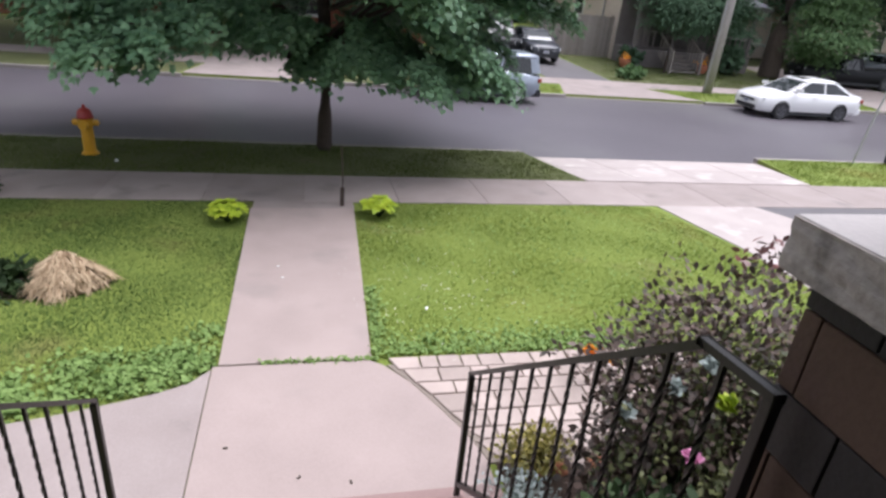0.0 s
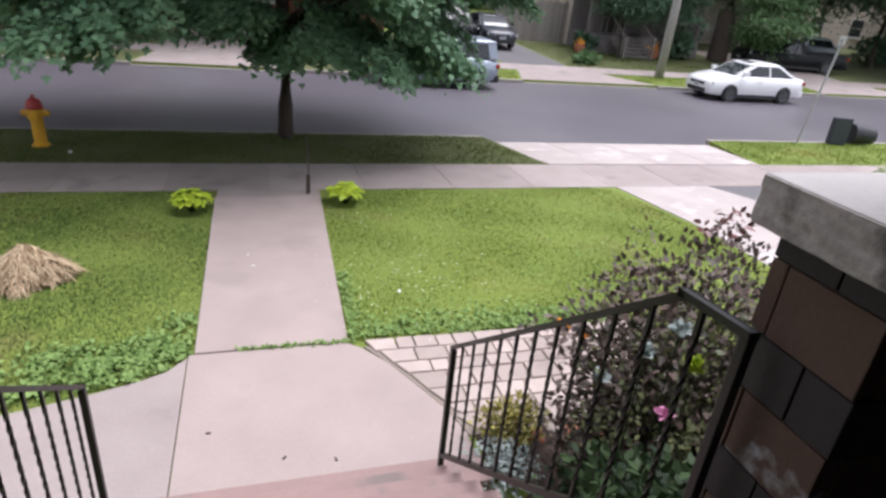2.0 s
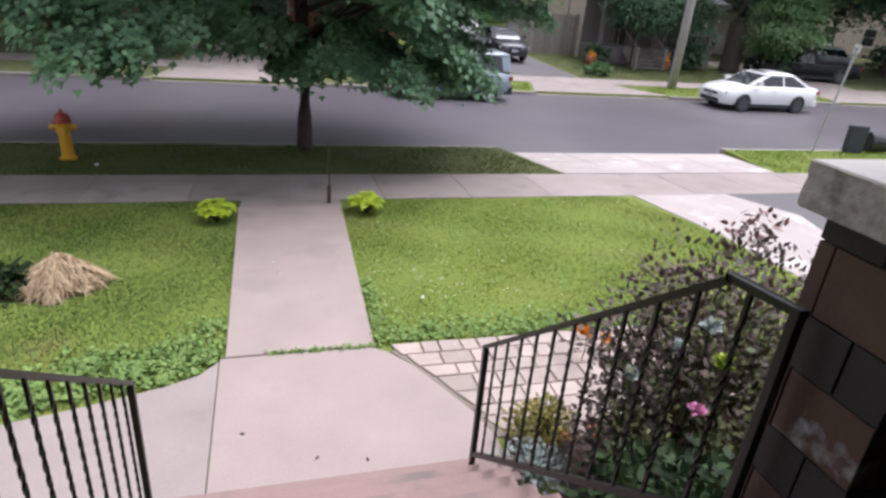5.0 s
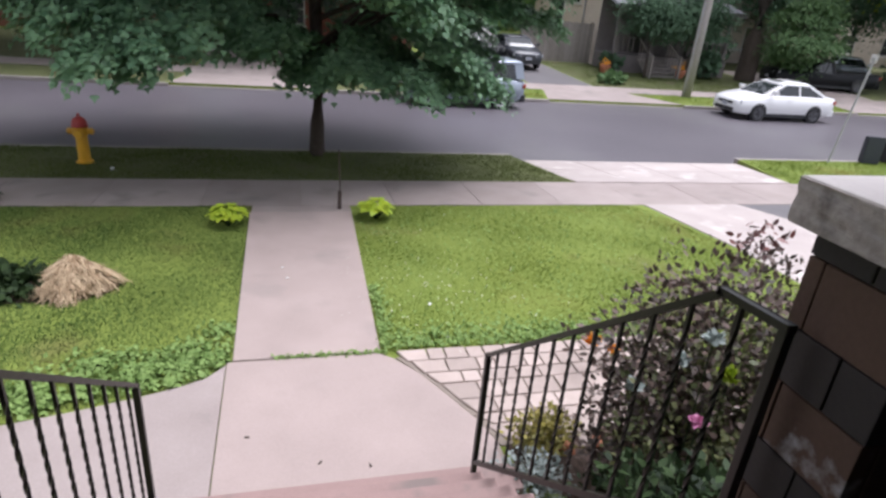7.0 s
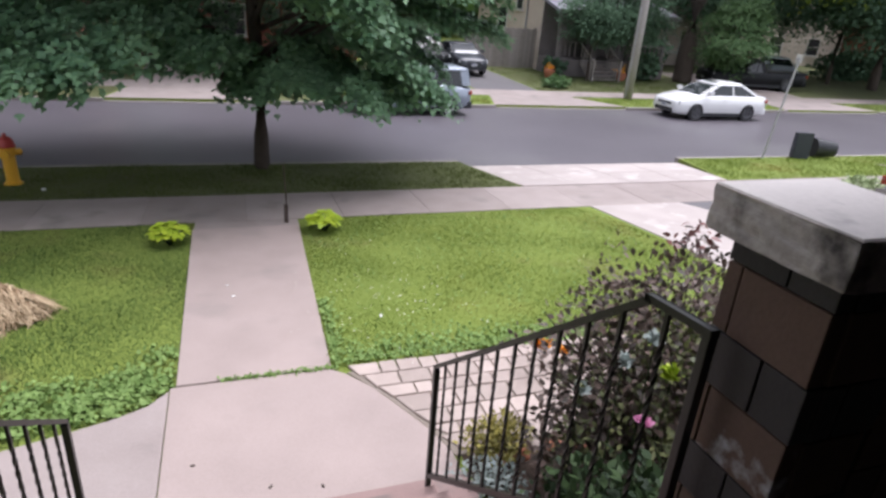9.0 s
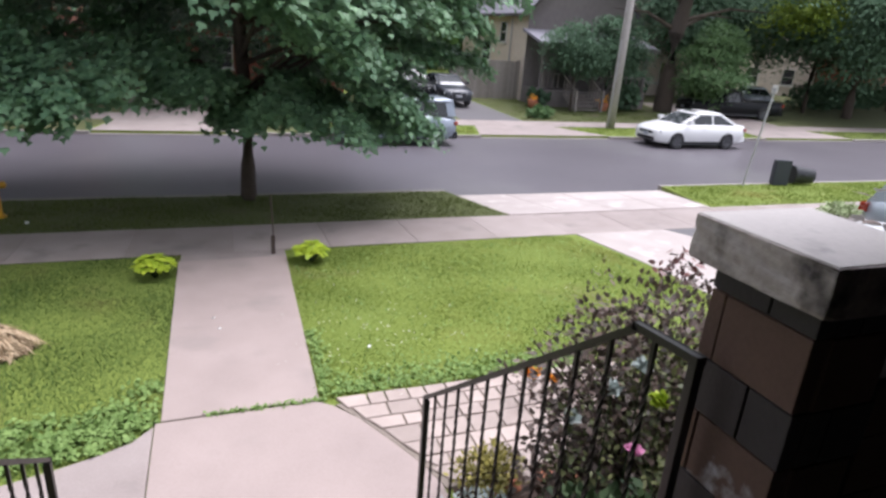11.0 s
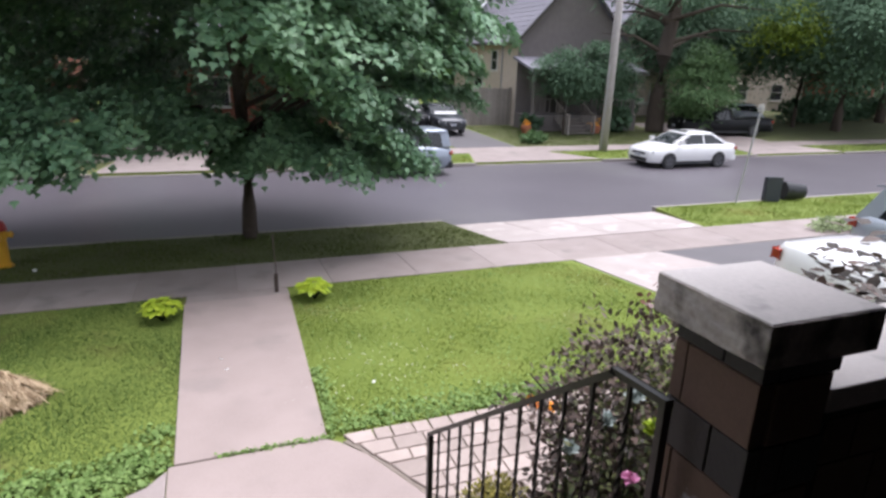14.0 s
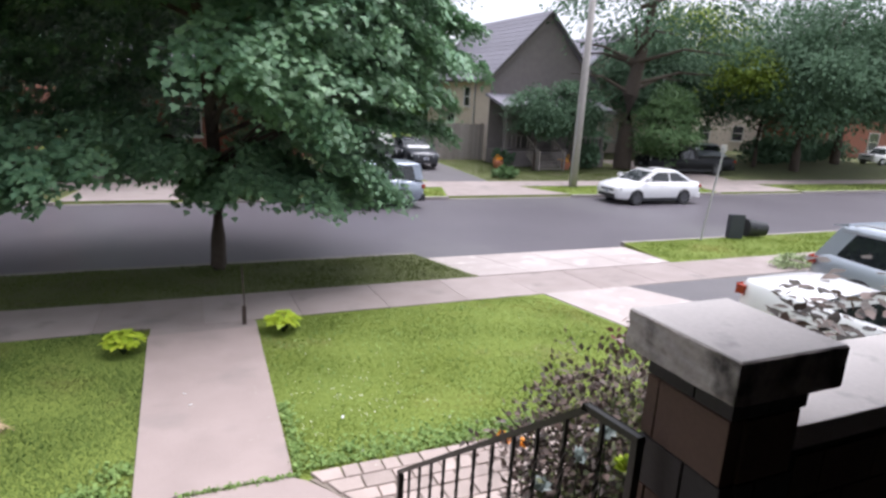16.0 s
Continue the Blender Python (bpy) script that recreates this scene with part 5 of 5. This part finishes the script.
shrub("green_bush", "dark green low plant at the lawn's edge", "plant", (-4.5, 9.35, -0.1), (0.32, 0.28, 0.15), 300, 0.1, "oval", GREENPLANT, 70, 6)
shrub("leafy_plant", "blue-green leafy plant beside the straw heap", "plant", (-3.05, 6.35, 0.0), (0.42, 0.36, 0.12), 420, 0.10, "broad", GREENPLANT, 71, 6)
shrub("round_bush", "low clipped bush on the opposite lawn", "shrub", (15.1, 27.1, -0.3), (0.75, 0.5, 0.28), 500, 0.14, "clump", LEAF_MID, 72, 6)
for i, (x, y, r, h) in enumerate([(22.4, 30.2, 0.9, 0.7), (24.0, 33.0, 1.2, 1.4), (26.3, 35.5, 1.3, 1.2), (16.9, 30.9, 0.6, 0.45), (41.5, 33.5, 2.2, 1.0), (45.0, 34.5, 2.4, 1.1), (49.0, 35.5, 2.4, 1.2), (54.0, 37.0, 2.4, 1.0)]):
    shrub("round_bush", "dark green bush before a house across the street", "shrub", (x, y, -0.15), (r, r * 0.8, h), int(420 * r), 0.24, "clump", LEAF_DARK, 80 + i, 5, group="far bushes")

# flowers and ornaments
def flower(label, at, r, material, petals, seed, stem=0.3):
    f = thing("flower", at, label, "flower")
    gg = np.random.default_rng(seed)
    part("stem", tube(bmesh.new(), [(0, 0, -stem), (0.01, 0, -stem / 2), (0, 0, 0)], [0.005, 0.005, 0.004], 5), GREENPLANT, f)
    d = gg.normal(size=(petals, 3))
    d[:, 2] = np.abs(d[:, 2])
    leaves("petals", np.zeros((petals, 3)), d, gg.normal(size=(petals, 3)), r * gg.uniform(0.8, 1.2, petals), "broad", material, f)
    return f


flower("single pink peony bloom in the bed", (1.84, 2.05, 1.30), 0.05, PINK, 26, 1, 1.2)
flower("yellow-green bloom head in the bed", (2.22, 2.32, 1.36), 0.08, LIME, 22, 5, 1.3)
flower("bright orange lily bloom beside flagstones", (2.52, 4.22, 0.34), 0.11, ORANGE, 18, 2, 0.3)
flower("second orange lily bloom", (2.80, 4.32, 0.20), 0.08, ORANGE, 16, 3, 0.2)
for i, (x, y, z) in enumerate([(1.84, 2.3, 1.51), (2.04, 2.32, 1.62), (1.75, 2.5, 1.20)]):
    flower("pale grey-white tuft among the leaves", (x, y, z), 0.065, SILVERLEAF, 22, 10 + i, z - 0.05)
for i, (x, y) in enumerate([(16.35, 30.3), (20.75, 30.0)]):
    p = thing("planter", (x, y, gz(x, y)), "orange planter by the opposite steps", "planter", "planters at the steps")
    part("pot", lathe(bmesh.new(), [(0.20, 0), (0.30, 0.25), (0.28, 0.42), (0.2, 0.45)], 14), TERRACOTTA, p)
    gg = np.random.default_rng(300 + i)
    leaves("bloom_mass", gg.normal(size=(60, 3)) * 0.13 + np.array([0, 0, 0.5]), rnd(60), rnd(60), 0.12, "broad", ORANGE, p, "stuff")
for i in range(9):
    b = thing("edging_stone", (1.55 + 0.16 * i, 3.36 - 0.07 * math.sin(i * 1.3) - 0.03 * i, 0.04), "rough reddish garden edging stone", "stone", "edging stones")
    bm = bmesh.new()
    bmesh.ops.create_icosphere(bm, subdivisions=2, radius=0.075)
    for v in bm.verts:
        v.co *= 1 + 0.35 * noise.noise(v.co * 9 + Vector((i, 0, 0)))
        v.co.z *= 0.6
    part("stone", bm, TERRACOTTA if i % 3 else PAVER, b)


def hosta(at, seed):
    h = thing("hosta", at, "lime yellow-green hosta clump at the walk's end", "plant", "hostas beside the walk")
    gg = np.random.default_rng(seed)
    n = 130
    a = gg.uniform(0, 2 * math.pi, n)
    r = gg.uniform(0.04, 0.21, n)
    pos = np.stack([np.cos(a) * r, np.sin(a) * r, 0.10 + 0.20 * (1 - r / 0.3) + 0.03 * gg.random(n)], 1)
    tip = np.stack([np.cos(a), np.sin(a), -0.35 + 0.7 * gg.random(n)], 1)
    leaves("leaves", pos, tip, np.array([[0, 0, 1.0]]) + gg.normal(size=(n, 3)) * 0.15, 0.115 * gg.uniform(0.75, 1.15, n), "broad", LIME, h, fold=0.25)
    st = bmesh.new()
    for k in range(14):
        b = 2 * math.pi * k / 14
        tube(st, [(0, 0, -0.02), (math.cos(b) * 0.12, math.sin(b) * 0.12, 0.16)], [0.008, 0.006], 5)
    part("stalks", st, GREENPLANT, h)
    return h


hosta((-1.02, 8.28, -0.055), 1)
hosta((1.10, 8.52, -0.06), 2)

# straw heap
heap = thing("straw_heap", (-2.40, 6.38, 0.0), "heap of dry straw and cut stalks on grass", "heap")
bm = bmesh.new()
bmesh.ops.create_icosphere(bm, subdivisions=4, radius=1.0)
for v in bm.verts:
    k = 1 + 0.25 * noise.noise(v.co * 2.5)
    v.co = Vector((v.co.x * 0.31 * k, v.co.y * 0.25 * k, max(v.co.z, -0.1) * 0.24 * k))
part("core", bm, STRAW_DARK, heap, smooth=True)
gg = np.random.default_rng(9)
n = 3000
a = gg.uniform(0, 2 * math.pi, n)
r = gg.random(n) ** 0.6
lump = 1 + 0.22 * np.sin(a * 3 + 1) + 0.1 * np.sin(a * 7)
pos = np.stack([np.cos(a) * r * 0.34 * lump, np.sin(a) * r * 0.28 * lump, 0.34 * (1 - r) ** 0.85 + 0.03 + 0.025 * gg.random(n)], 1)
tip = np.stack([np.cos(a) * 0.6, np.sin(a) * 0.6, -0.42 + 0 * a], 1) + gg.normal(size=(n, 3)) * np.array([0.9, 0.9, 0.28])
leaves("straw", pos, tip, np.array([[0, 0, 1.0]]) + gg.normal(size=(n, 3)) * 0.3, gg.uniform(0.08, 0.20, n), "blade", STRAW, heap, width=0.016, fold=0.3)
# Dark sheet laid where straw and plant only cast shade.
flat("straw_shadow_patch", [(-3.5, 6.2), (-3.0, 6.1), (-2.5, 6.12), (-2.1, 6.25), (-2.0, 6.5), (-2.3, 6.7), (-3.0, 6.75), (-3.6, 6.6)], SOIL, "dark patch for the shadow under the straw", "soil", 0.006, 0.02, bevel=0.0)

# ---- grass ----
def inside(px, py, poly):
    c = np.zeros(len(px), bool)
    n = len(poly)
    for i in range(n):
        (x0, y0), (x1, y1) = poly[i], poly[(i + 1) % n]
        hit = ((y0 > py) != (y1 > py)) & (px < (x1 - x0) * (py - y0) / ((y1 - y0) or 1e-9) + x0)
        c ^= hit
    return c


GY = [-400, 4.6, 9.15, 10.6, 13.3, 21.6, 24.4, 26.0, 34.0, 60.0, 800]
GZ = [0.02, 0.02, -0.08, -0.13, -0.26, -0.33, -0.34, -0.33, -0.05, 0.0, 0.0]


def grass(name, poly, density, height, width, material, label, seed, lean=0.5):
    gg = np.random.default_rng(seed)
    xs, ys = [p[0] for p in poly], [p[1] for p in poly]
    n = int((max(xs) - min(xs)) * (max(ys) - min(ys)) * density)
    x, y = gg.uniform(min(xs), max(xs), n), gg.uniform(min(ys), max(ys), n)
    keep = inside(x, y, poly)
    x, y = x[keep], y[keep]
    n = len(x)
    patch = 0.6 + 0.8 * (0.5 + 0.5 * np.sin(x * 2.1 + 1.3 * np.sin(y * 1.7)) * np.sin(y * 2.6 + np.sin(x * 1.1)))
    pos = np.stack([x, y, np.interp(y, GY, GZ) - 0.004], 1)
    tip = gg.normal(size=(n, 3)) * lean
    tip[:, 2] = 1
    ob = leaves(name, pos, tip, rnd(n), height * patch * gg.uniform(0.5, 1.3, n), "blade", material, width=width * gg.uniform(0.7, 1.4, n), fold=0.3)
    return tagged(ob, label, "grass", kind="stuff")


LEFT = [(-0.70, 4.80), (-0.75, 9.16), (-14.0, 9.16), (-14.0, 3.9), (-5.0, 3.97), (-3.2, 4.02), (-2.3, 4.12), (-1.37, 4.36), (-0.95, 4.50)]
RIGHT = [(0.635, 4.78), (0.90, 4.62), (3.6, 4.64), (4.6, 3.4), (6.42, 3.4), (6.38, 7.1), (6.0, 8.95), (5.6, 9.165), (0.745, 9.165)]
grass("grass", LEFT, 4200, 0.034, 0.008, BLADE_DARKER, "mown green lawn grass with brownish patches", 101)
grass("grass", RIGHT, 3600, 0.028, 0.008, BLADE, "mown bright green lawn grass", 102)
grass("grass", [(-14, 10.66), (5.42, 10.66), (5.1, 12.0), (4.9, 13.12), (-14, 13.12)], 1100, 0.05, 0.014, BLADE_SHADED, "dark shaded grass under the street tree", 103)
grass("grass", [(10.75, 10.66), (11.05, 12.0), (11.4, 13.12), (30, 13.12), (30, 10.66)], 700, 0.05, 0.016, BLADE, "bright green grass strip beside the kerb", 104)
grass("grass", [(4.0, KERB_F + 0.2), (9.5, KERB_F + 0.2), (10.3, 24.36), (4.0, 24.36)], 260, 0.06, 0.03, BLADE, "green grass strip across the street", 105)
grass("grass", [(15.7, KERB_F + 0.2), (24.4, KERB_F + 0.2), (25.1, 24.36), (14.4, 24.36)], 260, 0.06, 0.03, BLADE, "green grass strip across the street", 106)
grass("grass", [(13.7, 26.05), (25.0, 26.05), (25.5, 30.5), (13.6, 33.0)], 200, 0.06, 0.03, BLADE_SHADED, "shaded lawn of the opposite house", 107)
grass("grass", [(30.6, KERB_F + 0.2), (52, KERB_F + 0.2), (52, 24.36), (30.2, 24.36)], 150, 0.06, 0.035, BLADE_SHADED, "shaded grass strip across the street", 108)


def clover(name, n, pick, seed, label, size=0.027, material=CLOVER, lift=0.03):
    gg = np.random.default_rng(seed)
    x, y = pick(gg, n)
    pos = np.stack([x, y, np.interp(y, GY, GZ) + lift + 0.025 * gg.random(n)], 1)
    return tagged(leaves(name, pos, rnd(n), np.array([[0, 0, 1.0]]) + gg.normal(size=(n, 3)) * 0.3, size * gg.uniform(0.7, 1.4, n), "broad", material), label, "clover", kind="stuff")


def edge_right(gg, n):
    t = gg.random(n)
    return 0.70 + 2.9 * t + gg.normal(size=n) * 0.05, 4.80 + np.abs(gg.normal(size=n)) * 0.22 - 0.08 * t


def edge_left(gg, n):
    k = 60
    cx = -0.85 - 3.4 * gg.random(k) ** 1.3
    cy = np.interp(cx, [-5, -3.2, -2.3, -1.37, -0.9, -0.7], [3.97, 4.02, 4.12, 4.36, 4.56, 4.8]) + np.abs(gg.normal(size=k)) * 0.34 + 0.04
    i = gg.integers(0, k, n)
    x, y = cx[i] + gg.normal(size=n) * 0.10, cy[i] + gg.normal(size=n) * 0.08
    edge = np.interp(x, [-5, -3.2, -2.3, -1.37, -0.9, -0.7], [3.97, 4.02, 4.12, 4.36, 4.56, 4.8])
    return np.minimum(x, -0.74), np.maximum(y, edge - 0.03)


def crack(gg, n):
    x = gg.uniform(-0.35, 0.68, n)
    return x, 4.748 + gg.normal(size=n) * 0.018


def blossoms(gg, n):
    return 1.55 + gg.normal(size=n) * 0.55, 6.0 + gg.normal(size=n) * 0.6


def scattered(gg, n):
    return gg.uniform(0.8, 6.0, n), gg.uniform(4.9, 8.8, n)


def walk_side(gg, n):
    y = gg.uniform(4.8, 6.2, n)
    return 0.66 + 0.03 * (y - 4.76) + np.abs(gg.normal(size=n)) * 0.07, y


clover("clover", 1700, edge_right, 111, "broad-leaved clover along the flagstones", 0.036)
clover("clover", 4200, edge_left, 112, "broad-leaved clover in tufts along the side path", 0.042)
clover("clover", 420, crack, 113, "weeds growing in the walk's joint", 0.026, lift=0.022)
clover("clover", 1300, scattered, 114, "clover leaves scattered over the lawn", 0.03)
clover("clover", 380, walk_side, 115, "weeds creeping over the walk's edge", 0.035)
clover("clover_flowers", 150, blossoms, 116, "small white clover flowers", 0.016, CLOVER_FLOWER, 0.055)
clover("clover_flowers", 60, scattered, 117, "scattered white clover flowers", 0.015, CLOVER_FLOWER, 0.055)

# scraps and bits
for i, (x, y, s) in enumerate([(-0.28, 6.75, 0.014), (-0.22, 6.45, 0.020), (1.30, 5.62, 0.028), (-3.18, 11.2, 0.06)]):
    bm = bx(-s, s, -s * 0.5, s * 0.5, 0, 0.012, bevel=0.004)
    for v in bm.verts:
        v.co.z += 0.01 * noise.noise(v.co * 60)
    ob = tagged(link("paper_scrap", bm, LITTER), "small white scrap lying on the ground", "litter", "scraps")
    ob.matrix_world = pose(x, y, gz(x, y) + (0.045 if abs(x) > 0.8 else 0.03), 0, 0, 35 * i)
for i, (x, y) in enumerate([(-0.52, 3.72), (0.0, 3.38), (0.35, 3.30), (6.05, 9.0)]):
    bm = bx(-0.017, 0.017, -0.008, 0.008, 0, 0.008, bevel=0.003)
    ob = tagged(link("dry_leaf", bm, BARK), "small brown dry leaf on concrete", "leaf", "dry leaves")
    ob.matrix_world = pose(x, y, gz(x, y) + 0.031, 0, 0, 50 * i)

# ---- bricks of the pillar and the porch wall ----
rb = random.Random(21)
BL = 0.25


def brick(parent, x0, x1, y0, y1, z0, z1, dark):
    bm = bx(x0, x1, y0, y1, z0, z1, bevel=0.004)
    part("brick", bm, EFFLORESCENCE if dark == 2 else BRICK_DARK if dark else BRICK, parent)


COURSES = [0.155, 0.19] * 4 + [0.07]
z = PT - sum(COURSES)
for course, high in enumerate(COURSES):
    z1 = z + high - 0.005
    off = 0.0 if course % 2 else 0.125
    dk = course % 2 == 0
    for (a0, a1, side) in ((PY0, PY1, "x"), (PX0, PX1, "y")):
        p = a0 - (BL - off if off else 0)
        pale = side == "x" and z < 2.30 < z1
        while p < a1 - 0.01:
            q0, q1 = max(p + 0.003, a0), min(p + BL - 0.003, a1)
            if q1 - q0 > 0.03:
                if side == "x":
                    brick(pil, PX0 - 0.004 + rb.uniform(0, 0.004), PX0 + 0.05, q0, q1, z, z1, 2 if pale and q0 < 0.80 < q1 else dk)
                else:
                    brick(pil, max(q0, PX0 + 0.052), q1, PY0 - 0.003, PY0 + 0.05, z, z1, dk)
            p += BL
    if z1 < 2.57:
        x = 1.41 - off
        while x < 3.4:
            brick(wall, max(x + 0.005, 1.41), x + BL - 0.005, 0.824, 0.86, z, z1, rb.random() < 0.3)
            x += BL
    z += high
